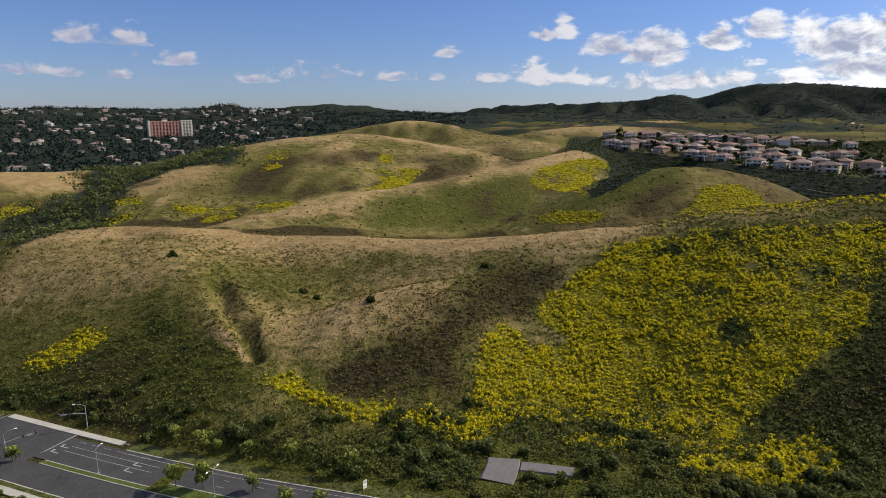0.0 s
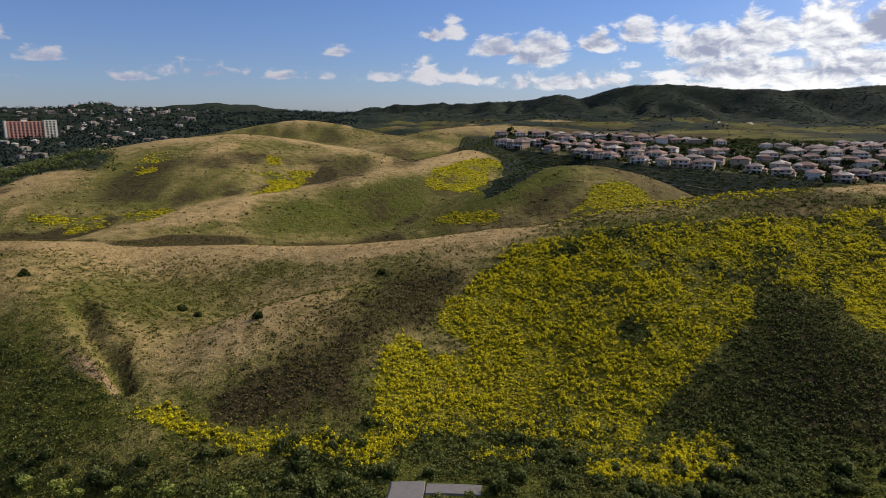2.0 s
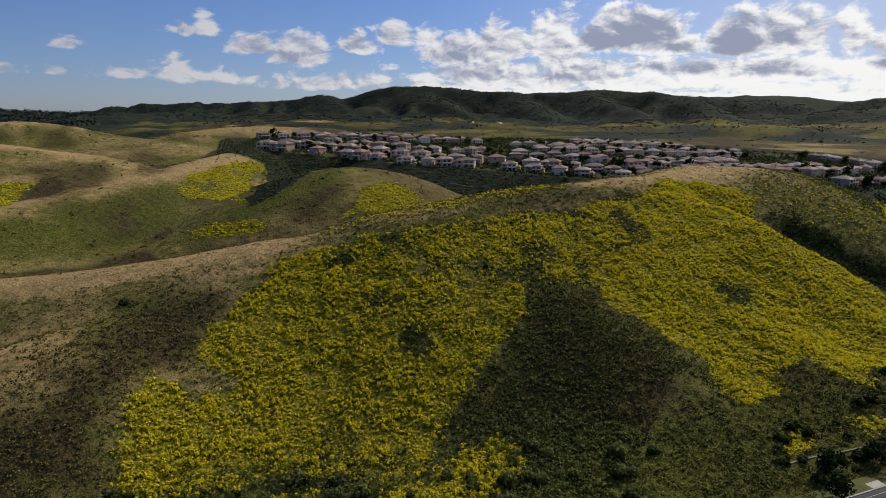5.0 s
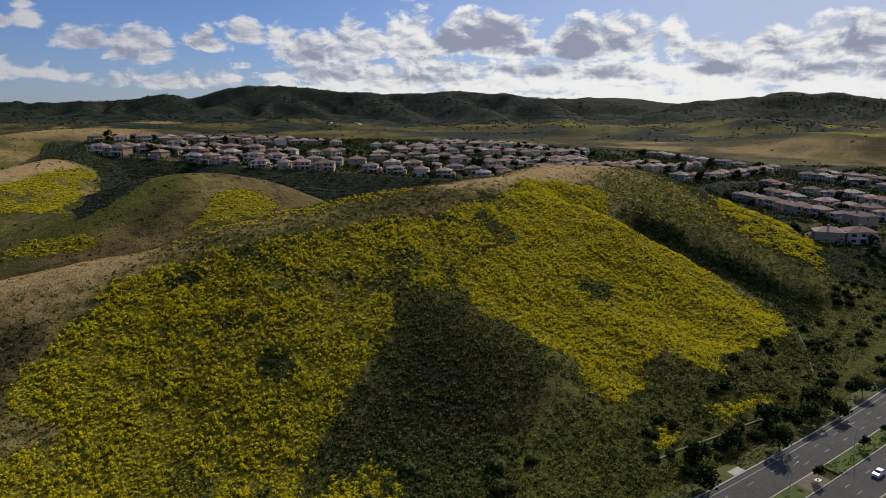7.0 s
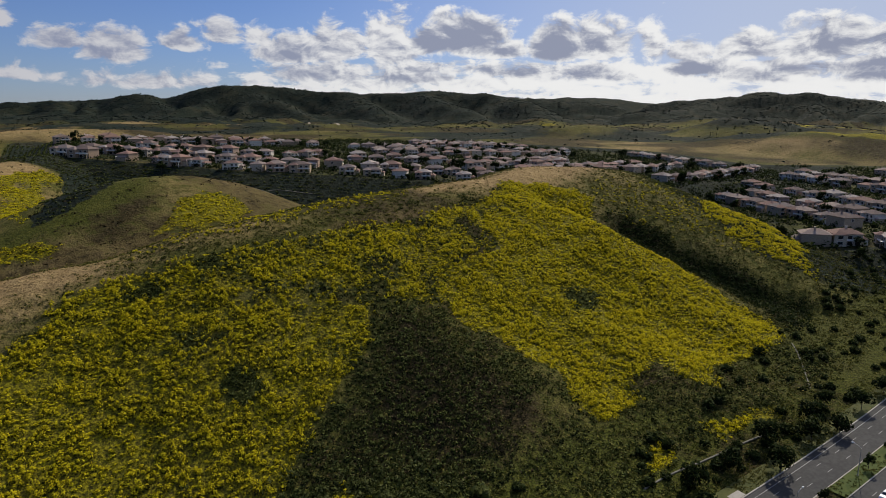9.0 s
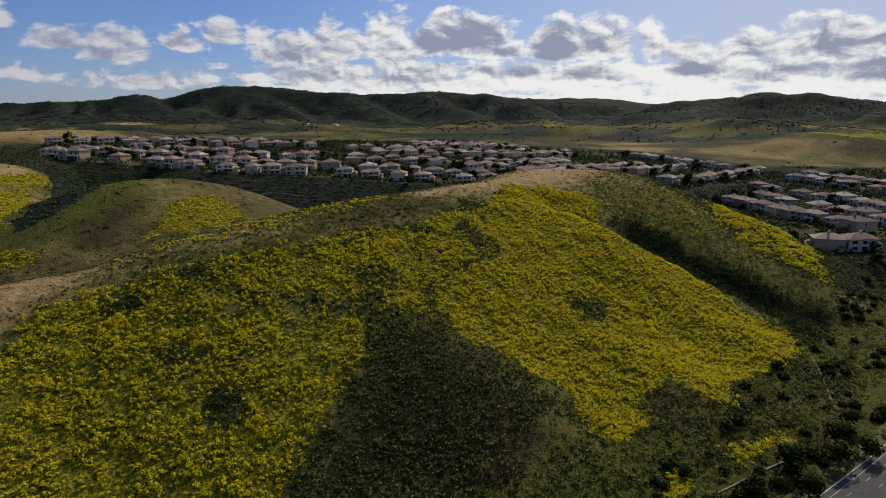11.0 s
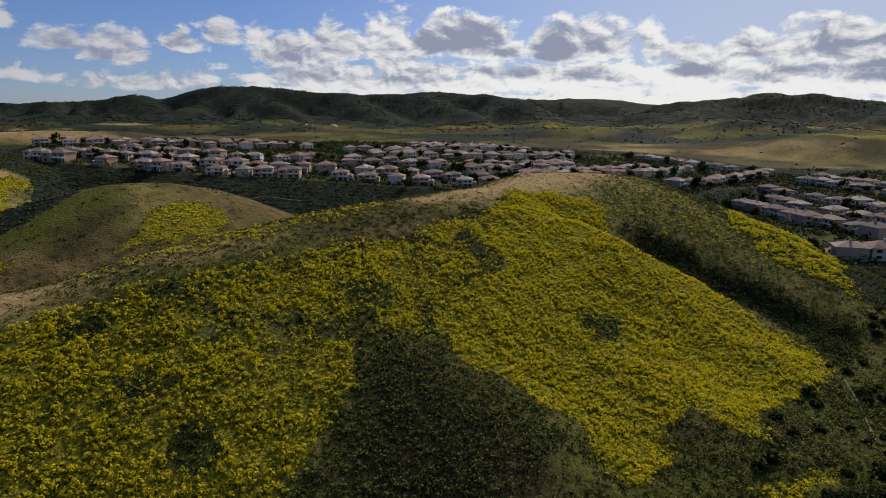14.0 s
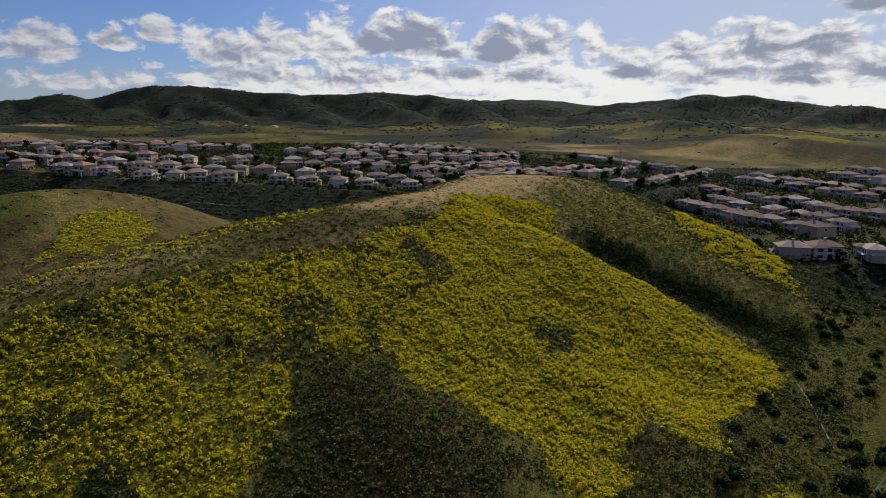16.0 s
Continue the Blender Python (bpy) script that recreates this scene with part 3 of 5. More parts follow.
cover("mustard", 18, 1, (-334, 479), (-321, 491), (-314, 479), (-325, 464))
cover("gap", 6, 0.95, (109, 244), (118, 247), (122, 241), (120, 234), (113, 232), (108, 237))
cover("gap", 6, 0.9, (262, 221), (277, 218), (280, 211), (263, 203), (256, 210))
cover("gap", 6, 0.8, (108, 272), (116, 268), (117, 262), (108, 264))
cover("gap", 6, 0.75, (107, 267), (125, 260), (118, 256), (108, 261))
cover("scrub", 30, 0.72, (-15, 276), (7, 283), (49, 279), (37, 267), (18, 253), (8, 221), (-9, 225), (-16, 247))
cover("scrub", 14, 0.95, (-39, 223), (-39, 236), (-24, 246), (-14, 235), (-16, 222), (-27, 215))
cover("scrub", 34, 0.8, (-43, 235), (-29, 251), (-11, 265), (4, 288), (25, 319), (60, 309), (58, 290), (36, 267), (23, 260), (10, 237), (8, 221), (-19, 211), (-34, 219))
cover("scrub", 40, 0.6, (171, 251), (197, 240), (196, 220), (202, 202), (215, 189), (206, 175), (204, 164), (182, 162), (149, 167), (106, 206), (126, 215), (143, 222))
cover("scrub", 34, 0.62, (-195, 562), (-170, 617), (-127, 648), (-82, 656), (-47, 639), (-83, 576), (-68, 534), (-97, 490), (-148, 499), (-175, 514))
cover("scrub", 34, 0.7, (115, 434), (128, 457), (153, 475), (188, 478), (188, 460), (161, 440), (149, 421), (127, 421))
cover("lush", 34, 0.75, (-58, 449), (-46, 498), (8, 544), (70, 583), (83, 531), (64, 491), (32, 464), (-17, 442), (-52, 431))
cover("lush", 34, 0.6, (-112, 320), (-85, 357), (-46, 357), (-14, 359), (-45, 342), (-73, 326), (-83, 297), (-100, 293))
cover("lush", 34, 0.6, (-136, 259), (-130, 281), (-105, 270), (-92, 243), (-81, 236), (-86, 226), (-105, 230), (-125, 245))
cover("lush", 34, 0.4, (390, 287), (422, 281), (611, 328), (415, 228), (404, 192), (408, 160), (374, 150), (358, 174), (356, 200), (350, 234), (353, 258))
cover("gully", 10, 1, (364, 265), (374, 257), (372, 219), (375, 193), (374, 168), (384, 154), (344, 150), (358, 174), (361, 202), (356, 238))
cover("scrub", 20, 0.8, (364, 265), (374, 257), (372, 219), (375, 193), (374, 168), (384, 154), (344, 150), (358, 174), (361, 202), (356, 238))
cover("scrub", 34, 0.4, (142, 303), (182, 298), (220, 289), (229, 275), (197, 262), (169, 263), (145, 272), (129, 286))
cover("dry", 30, 1, (255, 322), (300, 326), (345, 338), (390, 345), (435, 326), (425, 301), (385, 298), (340, 300), (290, 298), (245, 306))
cover("dry", 22, 0.95, (-275, 392), (-239, 406), (-195, 412), (-133, 417), (-79, 412), (-15, 396), (36, 370), (94, 350), (112, 330), (84, 311), (30, 328), (-20, 351), (-70, 373), (-130, 379), (-190, 370), (-240, 356))
cover("dry", 40, 0.56, (-262, 360), (-195, 378), (-130, 384), (-112, 335), (-118, 295), (-150, 285), (-190, 288), (-230, 318))
cover("dry", 24, 0.5, (-84, 262), (-79, 282), (-65, 318), (-26, 336), (23, 331), (63, 325), (99, 319), (87, 307), (59, 304), (28, 317), (-6, 290), (-20, 262), (-32, 238), (-49, 233), (-69, 237))
cover("dry", 30, 0.14, (60, 352), (96, 342), (145, 332), (200, 328), (300, 328), (345, 330), (300, 309), (200, 307), (145, 310), (96, 318), (62, 322))
cover("lush", 34, 1, (66, 303), (92, 306), (149, 302), (200, 302), (144, 284), (114, 285), (89, 292), (71, 292), (60, 288))
cover("lush", 24, 0.62, (63, 451), (118, 496), (160, 516), (184, 506), (150, 470), (119, 438), (90, 438))
cover("mustard", 12, 0.3, (110, 335), (150, 328), (200, 324), (245, 322), (245, 313), (200, 312), (150, 314), (115, 323))
cover("mustard", 30, 0.18, (380, 282), (408, 279), (435, 251), (437, 228), (415, 205), (405, 190), (392, 215), (384, 250))
cover("lush", 34, 0.6, (93, 471), (130, 472), (225, 636), (254, 610), (185, 469), (138, 433), (112, 437))
cover("scrub", 4, 0.62, (-114, 311), (-107, 299), (-98, 284), (-86, 267), (-78, 252), (-73, 239), (-69, 240), (-73, 254), (-81, 269), (-93, 287), (-102, 301), (-110, 313))
cover("bare", 7, 1, (-100, 269), (-94, 261), (-84, 252), (-78, 242), (-78, 237), (-86, 248), (-95, 256))
cover("dry", 30, 0.62, (900, 720), (1040, 600), (1080, 430), (1080, 260), (1120, 120), (1330, 150), (1320, 400), (1270, 620), (1170, 820), (1060, 900))
cover("dry", 30, 0.75, (300, 1690), (500, 1820), (750, 1850), (880, 1650), (960, 1650), (900, 1850), (750, 1990), (480, 1960), (280, 1800))
cover("dry", 30, 0.7, (200, 1080), (320, 1150), (430, 1180), (520, 1260), (420, 1290), (300, 1260), (190, 1190))
cover("dry", 30, 0.8, (-250, 560), (-225, 600), (-205, 700), (-150, 715), (-100, 735), (-20, 690), (-10, 640), (60, 700), (0, 760), (-120, 790), (-230, 720), (-270, 600))
cover("dry", 34, 0.85, (-150, 415), (-110, 450), (-70, 485), (-30, 520), (15, 552), (70, 592), (130, 670), (110, 680), (50, 615), (-20, 570), (-80, 520), (-150, 450))
cover("scrub", 20, 0.45, (119, 452), (144, 469), (168, 482), (217, 487), (231, 480), (191, 464), (181, 449), (150, 425), (124, 427))
cover("dry", 30, 0.3, (160, 500), (200, 508), (240, 528), (250, 545), (215, 540), (170, 520))
cover("dry", 30, 0.8, (-560, 430), (-400, 480), (-330, 540), (-300, 650), (-330, 720), (-420, 730), (-470, 640), (-600, 580))
cover("dry", 30, 0.6, (150, 1010), (300, 985), (480, 965), (620, 960), (760, 1000), (800, 1350), (600, 1500), (300, 1500), (170, 1300))
cover("mustard", 18, 1, (1880, 640), (1900, 450), (1990, 420), (2010, 620), (1950, 700))
cover("mustard", 18, 1, (1560, 1250), (1600, 1170), (1660, 1200), (1640, 1300))
cover("mustard", 18, 1, (1700, 760), (1760, 620), (1820, 640), (1800, 780))
cover("mustard", 5, 1, (1370, 480), (1392, 420), (1402, 330), (1380, 300), (1350, 330), (1350, 460))
cover("mustard", 18, 1, (1290, 700), (1310, 640), (1290, 600), (1270, 660))

def cover_weight(kind, x, y):
    stray = 7 if kind == "gap" else 20
    jx, jy = x + stray * fbm(x, y, 26, 4), y + stray * fbm(x + 300, y + 90, 26, 4)
    w = np.zeros(np.shape(x))
    for poly, soft, most in COVER.get(kind, []):
        px, py = [q[0] for q in poly], [q[1] for q in poly]
        near = (x > min(px) - 40) & (x < max(px) + 40) & (y > min(py) - 40) & (y < max(py) + 40)
        if near.any():
            d = line_distance(jx[near], jy[near], poly, True) * np.where(within(jx[near], jy[near], poly), 1, -1)
            w[near] = np.maximum(w[near], most * np.clip(0.5 + d / soft, 0, 1))
    return w


def mustard_weight(x, y):
    """How thick the mustard stands: broken into drifts, thin along the upper band."""
    w = cover_weight("mustard", x, y) * (1 - cover_weight("gap", x, y))
    thin = np.where(x > 190, np.clip(1.3 + 1.0 * fbm(x + 11, y, 20, 3), 0.75, 1), np.clip(1.0 + 2.2 * fbm(x + 11, y, 30, 3), 0.3, 1))
    thin = np.where(x > 400, 1.0, thin)
    thin = np.where(y > 400, np.clip(0.85 + 2.4 * fbm(x + 150, y + 37, 22, 3), 0.1, 1), thin)
    upper = within(x + 30 * fbm(x, y, 22, 3), y + 30 * fbm(x + 60, y, 22, 3), BAND)
    return w * np.where(upper, np.clip(0.55 + 2.4 * fbm(x, y + 40, 12, 3), 0.25, 0.9), thin)


BAND = [(76, 303), (104, 308), (141, 296), (187, 288), (223, 285), (264, 281), (288, 279), (252, 254), (216, 247), (199, 239), (171, 251), (158, 256), (146, 270), (123, 281), (90, 292)]


def build_ground():
    xs = steps((-4800, -900, 160, 40), (-900, -300, 40, 6), (-300, 480, 2.4, 2.4), (480, 1100, 5, 14), (1100, 2900, 15, 30), (2900, 4900, 35, 120))
    ys = steps((-2200, -100, 200, 30), (-100, 90, 20, 4), (90, 420, 2.4, 2.4), (420, 1000, 3.5, 10), (1000, 3200, 12, 30), (3200, 4900, 35, 80))
    x, y = [v.ravel() for v in np.meshgrid(xs, ys)]
    z = ground_height(x, y)
    nx, ny = len(xs), len(ys)
    i = (np.arange(ny - 1)[:, None] * nx + np.arange(nx - 1)).ravel()
    quads = np.stack([i, i + 1, i + nx + 1, i + nx], 1)
    me = bpy.data.meshes.new("ground")
    me.from_pydata(np.stack([x, y, z], 1).tolist(), [], quads.tolist())
    me.shade_smooth()
    far = np.hypot(x, y)
    bank = np.zeros(len(x))
    for poly, _, _ in TERRACES:
        d, ins = line_distance(x, y, poly, True), within(x, y, poly)
        bank = np.maximum(bank, np.where(ins, 0.5, np.clip(1 - (d - 42) / 25, 0, 1) * 0.85))
    near = np.clip((1150 - far) / 250, 0, 1)
    crest = np.clip((z - road_height(x) - 8) / 20, 0, 1)
    # bend of the land, smoothed: crests dry out, hollows keep their brush
    flat = z.reshape(ny, nx)
    gy, gx = np.gradient(flat, ys, xs)
    bend = np.gradient(gy, ys, axis=0) + np.gradient(gx, xs, axis=1)
    for _ in range(14):
        pad = np.pad(bend, 1, mode="edge")
        bend = (pad[:-2, 1:-1] + pad[2:, 1:-1] + pad[1:-1, :-2] + pad[1:-1, 2:] + bend) / 5
    bend = bend.ravel()
    hills = np.clip((1500 - far) / 300, 0, 1) * np.where(y > 405, np.where((x > 60) & (y < 560), 0.12, 1.0), np.where(x < 60, 0.3, 0.0))
    ridge_dry = np.clip(-bend / 0.011, 0, 0.95) * hills
    hollow = np.clip(bend / 0.012 + 1.2 * fbm(x + 40, y, 45, 3), 0, 0.85) * hills * (y > 405)
    dry = np.maximum(cover_weight("dry", x, y), np.clip(np.where(y > 410, 0.44, np.where(x < 60, 0.44, 0.26)) + 1.9 * fbm(x, y, 80, 5), 0, 0.8) * crest * np.maximum(near, 0.35)) * (1 - bank)
    dry = np.maximum(dry, ridge_dry * (1 - bank))
    dry = np.where((far > 850) & (x > 500), np.clip(dry * (0.95 + 1.3 * fbm(x * 0.6, y + 9, 60, 4)), 0, 1), dry)
    dry = np.where((far > 1500) & (z > 105), 0.15, dry)
    scrub = np.maximum(cover_weight("scrub", x, y), np.clip(0.3 + 1.6 * fbm(x + 900, y, 70, 4), 0, 0.55))
    scrub = np.maximum(scrub * (1 - 0.6 * ridge_dry), hollow * (1 - cover_weight("lush", x, y)))
    scrub = np.maximum(scrub, np.clip((far - 1000) / 200, 0, 1) * np.clip(0.42 + 1.7 * fbm(x, y + 70, 120, 4), 0, 0.62))
    must = mustard_weight(x, y)
    lush = np.maximum(np.maximum(np.maximum(cover_weight("lush", x, y), cover_weight("gap", x, y)), cover_weight("thicket", x, y)), np.clip((7 + road_height(x) - z) / 6, 0, 1) * (y > 60) * (far < 700))
    lush = np.maximum(lush, np.clip((far - 1050) / 300, 0, 1) * np.clip(0.22 + 1.5 * fbm(x + 77, y, 240, 4), 0, 0.8))
    dry = dry * (1 - 0.88 * np.where(far < 600, np.maximum(np.maximum(lush, 0.7 * cover_weight("scrub", x, y)), cover_weight("mustard", x, y)), 0))
    wood = np.maximum(np.maximum(cover_weight("wood", x, y), bank), 0.75 * within(x + 16 * fbm(x, y, 20, 3), y, PLANTED))
    wood = np.maximum(wood, np.clip((far - 1050) / 200, 0, 1) * (1 - np.clip(1.4 * cover_weight("dry", x, y), 0, 1)) * np.clip(0.52 + 2.4 * fbm(x + 5, y, 150, 5), 0, 0.9))
    wood = np.maximum(wood, np.clip((far - 780) / 120, 0, 1) * np.clip((-0.30 - x / np.maximum(y, 1)) / 0.05 + 0.5, 0, 1) * (y > 0))
    wood = np.maximum(wood, np.clip((far - 1300) / 200, 0, 1) * (x < 0.05 * y) * (y > 0))
    wood = np.maximum(wood, np.where(far > 1500, np.clip((z - 88) / 34 + 2.4 * fbm(x, y, 150, 5) + 0.35, 0, 0.97), 0))
    bare = cover_weight("bare", x, y)
    for name, cols in (("cover_a", (dry, scrub, must)), ("cover_b", (wood, bare, lush))):
        a = me.attributes.new(name, "FLOAT_COLOR", "POINT")
        a.data.foreach_set("color", np.stack([*cols, np.ones(len(x))], 1).astype(np.float32).ravel())
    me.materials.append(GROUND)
    return tagged(new("ground", me), "rolling grassy hills with yellow mustard, dry crests and dark scrub", "ground", kind="structure")


ground = build_ground()


# ---- builders ----
def part(name, bm, material, parent, label="", at=None):
    me = bpy.data.meshes.new(name)
    bm.to_mesh(me)
    bm.free()
    for m in material if isinstance(material, (list, tuple)) else [material]:
        me.materials.append(m)
    ob = new(name, me)
    ob.parent = parent
    if at is not None:
        ob.matrix_basis = at
    if label:
        tagged(ob, label)
    return ob


def box(bm, x0, x1, y0, y1, z0, z1, index=0):
    v = [bm.verts.new((x, y, z)) for z in (z0, z1) for x, y in ((x0, y0), (x1, y0), (x1, y1), (x0, y1))]
    for f in ((0, 3, 2, 1), (4, 5, 6, 7), (0, 1, 5, 4), (1, 2, 6, 5), (2, 3, 7, 6), (3, 0, 4, 7)):
        bm.faces.new([v[i] for i in f]).material_index = index


def tube(bm, points, radii, sides=7, index=0):
    """A tapered tube through the points."""
    rings = []
    for i, p in enumerate(points):
        d = (Vector(points[min(i + 1, len(points) - 1)]) - Vector(points[max(i - 1, 0)])).normalized()
        a = d.orthogonal().normalized()
        b = d.cross(a)
        rings.append([bm.verts.new(Vector(p) + radii[i] * (a * math.cos(k * 2 * math.pi / sides) + b * math.sin(k * 2 * math.pi / sides))) for k in range(sides)])
    for r, s in zip(rings[:-1], rings[1:]):
        for k in range(sides):
            bm.faces.new((r[k], r[(k + 1) % sides], s[(k + 1) % sides], s[k])).material_index = index
    bm.faces.new(rings[-1]).material_index = index
    bm.faces.new(rings[0][::-1]).material_index = index


def leaf_mesh(name, centres, radius, height, leaves, size, material, seed, upright=0.0, low=0.05, loose=0.55):
    """Clumps of leaves: every clump a dome of small crossed blades, all in one mesh."""
    rs = np.random.RandomState(seed)
    n = len(centres)
    c = np.repeat(np.asarray(centres, float), leaves, 0)
    r = np.repeat(np.broadcast_to(radius, n), leaves)
    h = np.repeat(np.broadcast_to(height, n), leaves)
    d = rs.normal(size=(n * leaves, 3))
    d[:, 2] = np.abs(d[:, 2]) * 0.9 + low
    d /= np.linalg.norm(d, axis=1)[:, None]
    k = rs.uniform(0.55, 1.0, n * leaves) ** 0.5
    mid = c + np.stack([d[:, 0] * r * k, d[:, 1] * r * k, d[:, 2] * h * k], 1)
    nrm = d + rs.normal(size=d.shape) * loose
    nrm[:, 2] *= 1 - upright
    nrm /= np.linalg.norm(nrm, axis=1)[:, None]
    a = np.cross(nrm, rs.normal(size=d.shape))
    a /= np.linalg.norm(a, axis=1)[:, None]
    b = np.cross(nrm, a)
    s = np.repeat(np.broadcast_to(size, n), leaves) * rs.uniform(0.6, 1.3, n * leaves)
    a, b = a * s[:, None], b * (s * rs.uniform(0.5, 0.9, len(s)))[:, None]
    verts = np.stack([mid - a, mid - b * 0.8, mid + a, mid + b], 1).reshape(-1, 3)
    # share of the height, for flower tops and the painted shade below
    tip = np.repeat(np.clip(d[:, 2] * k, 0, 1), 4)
    me = bpy.data.meshes.new(name)
    q = len(mid)
    me.vertices.add(q * 4)
    me.vertices.foreach_set("co", verts.astype(np.float32).ravel())
    me.loops.add(q * 4)
    me.loops.foreach_set("vertex_index", np.arange(q * 4, dtype=np.int32))
    me.polygons.add(q)
    me.polygons.foreach_set("loop_start", np.arange(0, q * 4, 4, dtype=np.int32))
    me.update(calc_edges=True)
    t = me.attributes.new("tip", "FLOAT", "POINT")
    t.data.foreach_set("value", tip.astype(np.float32))
    me.materials.append(material)
    return me


def on_ground(xy, sink=0.0):
    xy = np.asarray(xy, float)
    return np.column_stack([xy, ground_height(xy[:, 0], xy[:, 1]) - sink])


DRAIN_LINE = [(239, 123), (226, 127), (211, 131), (197, 135), (185, 137)]


def scatter(n, x0, x1, y0, y1, seed, keep):
    rs = np.random.RandomState(seed)
    x, y = rs.uniform(x0, x1, n), rs.uniform(y0, y1, n)
    k = (rs.rand(n) < keep(x, y)) & (line_distance(x, y, DRAIN_LINE) > 2.2)
    return np.stack([x[k], y[k]], 1)


def uneven(x, y, w, size=9.0, depth=0.8):
    """Thins a cover's edge and opens gaps in it."""
    return np.clip((w - 0.5) * 3 + 0.5 + depth * 2 * fbm(x + 70, y, size, 3), 0, 1)


# ---- plant cover of the hills ----
def build_cover():
    far_off = lambda x, y: np.clip(230 / np.hypot(x - 40, y - 60), 0.25, 1)
    def stuff(name, me, label):
        tagged(new(name, me), label, name.replace("_", " "), kind="stuff")

    must = mustard_weight
    yellow = lambda x, y: cover_weight("mustard", x, y)
    lumps = lambda x, y: np.clip(0.5 + 2.6 * fbm(x + 5, y, 5.0, 2), 0.0, 1)
    pts = scatter(84000, -190, 470, 130, 335, 11, lambda x, y: np.clip(must(x, y) * 1.2, 0, 1) * np.clip(np.where(x > 190, 0.75, 0.5) + lumps(x, y), 0.3, 1))
    p = on_ground(pts, 0.15)
    rs = np.random.RandomState(1)
    tall = 0.45 + 1.5 * lumps(p[:, 0], p[:, 1]) * rs.uniform(0.7, 1.25, len(p))
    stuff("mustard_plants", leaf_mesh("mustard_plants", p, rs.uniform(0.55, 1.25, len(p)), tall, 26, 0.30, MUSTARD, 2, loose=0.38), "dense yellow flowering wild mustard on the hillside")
    pts = scatter(60000, -330, 300, 400, 760, 12, lambda x, y: np.clip(must(x, y), 0, 1) * 0.95)
    p = on_ground(pts, 0.15)
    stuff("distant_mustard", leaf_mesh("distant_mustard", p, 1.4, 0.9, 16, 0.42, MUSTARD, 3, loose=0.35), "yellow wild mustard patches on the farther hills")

    scrubw = lambda x, y: np.maximum(cover_weight("scrub", x, y), np.where(x < 60, 0.12, 0.0) * (fbm(x + 900, y, 40, 3) > 0.02) * (1 - np.clip(1.8 * cover_weight("dry", x, y), 0, 1)))
    pts = scatter(110000, -270, 480, 125, 400, 13, lambda x, y: uneven(x, y, scrubw(x, y) * (1 - yellow(x, y)), 12, 0.6) * 0.6 * (line_distance(x, y, ROAD) > 20))
    p = on_ground(pts, 0.2)
    stuff("hill_scrub", leaf_mesh("hill_scrub", p, rs.uniform(0.5, 1.5, len(p)), rs.uniform(0.4, 1.5, len(p)), 11, 0.34, SCRUB, 4, loose=0.35), "low dark brown sage scrub on the slopes")

    dryw = lambda x, y: np.maximum(cover_weight("dry", x, y), np.where(x < 60, 0.38, 0.0) * (fbm(x, y, 60, 4) > -0.05)) * (1 - 0.85 * np.maximum(cover_weight("lush", x, y), cover_weight("scrub", x, y)))
    pts = scatter(120000, -280, 480, 125, 420, 14, lambda x, y: uneven(x, y, dryw(x, y), 10, 0.5) * (1 - must(x, y)) * 0.42 * (line_distance(x, y, ROAD) > 16))
    p = on_ground(pts, 0.1)
    stuff("dry_grass", leaf_mesh("dry_grass", p, rs.uniform(0.4, 0.9, len(p)), rs.uniform(0.15, 0.42, len(p)), 5, 0.26, GRASS_DRY, 5, 0.5), "pale dry grass tufts along the crests")

    pts = scatter(150000, -290, 480, 118, 420, 15, lambda x, y: (1 - yellow(x, y)) * np.clip(1 - 1.15 * cover_weight("dry", x, y), 0.03, 1) * (1 - 0.6 * np.maximum(cover_weight("scrub", x, y), within(x, y, HOLLOW))) * 0.42 * (line_distance(x, y, ROAD) > 21) * (line_distance(x, y, [(17, 180), (20, 185), (20.5, 193)]) > 6.5) * (line_distance(x, y, [(20, 187), (42, 182.5)]) > 4))
    p = on_ground(pts, 0.1)
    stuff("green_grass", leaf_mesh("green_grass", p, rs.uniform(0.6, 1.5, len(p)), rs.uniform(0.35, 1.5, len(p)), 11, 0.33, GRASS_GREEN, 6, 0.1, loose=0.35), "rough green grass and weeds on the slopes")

    pts = scatter(52000, 60, 345, 125, 300, 21, lambda x, y: np.maximum(np.clip(within(x, y, HOLLOW) * np.clip((y - 160 - 0.3 * (x - 150)) / 25, 0.3, 1) + 0.25 + 2.2 * fbm(x + 31, y, 16, 3), 0, 1), np.maximum(within(x, y, BAND), 1.3 * cover_weight("gap", x, y))) * (1 - must(x, y)) * (line_distance(x, y, ROAD) > 24) * 0.62)
    p = on_ground(pts, 0.15)
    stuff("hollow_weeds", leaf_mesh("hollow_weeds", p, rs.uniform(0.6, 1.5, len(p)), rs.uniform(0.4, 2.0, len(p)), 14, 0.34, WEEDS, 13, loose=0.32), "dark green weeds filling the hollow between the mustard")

    # brush at the foot of the slope and in the gullies
    def brushy(x, y):
        d, z = line_distance(x, y, ROAD), ground_height(x, y) - road_height(x)
        foot = (d > 26) * (line_distance(x, y, [(17, 180), (20, 185), (20.5, 193)]) > 8) * (line_distance(x, y, [(20, 187), (42, 182.5)]) > 5.5) * np.clip((9 - z) / 5, 0, 1) * (x < 150) * (fbm(x + 40, y, 26, 3) > -0.07) * (y > np.interp(x, [q[0] for q in ROAD], [q[1] for q in ROAD]))
        return np.maximum(foot * 0.85, 0.34 * cover_weight("thicket", x, y) * (d > 26) * (fbm(x + 12, y, 18, 3) > -0.08))
    pts = scatter(60000, -230, 470, 120, 320, 16, brushy)
    p = on_ground(pts, 0.3)
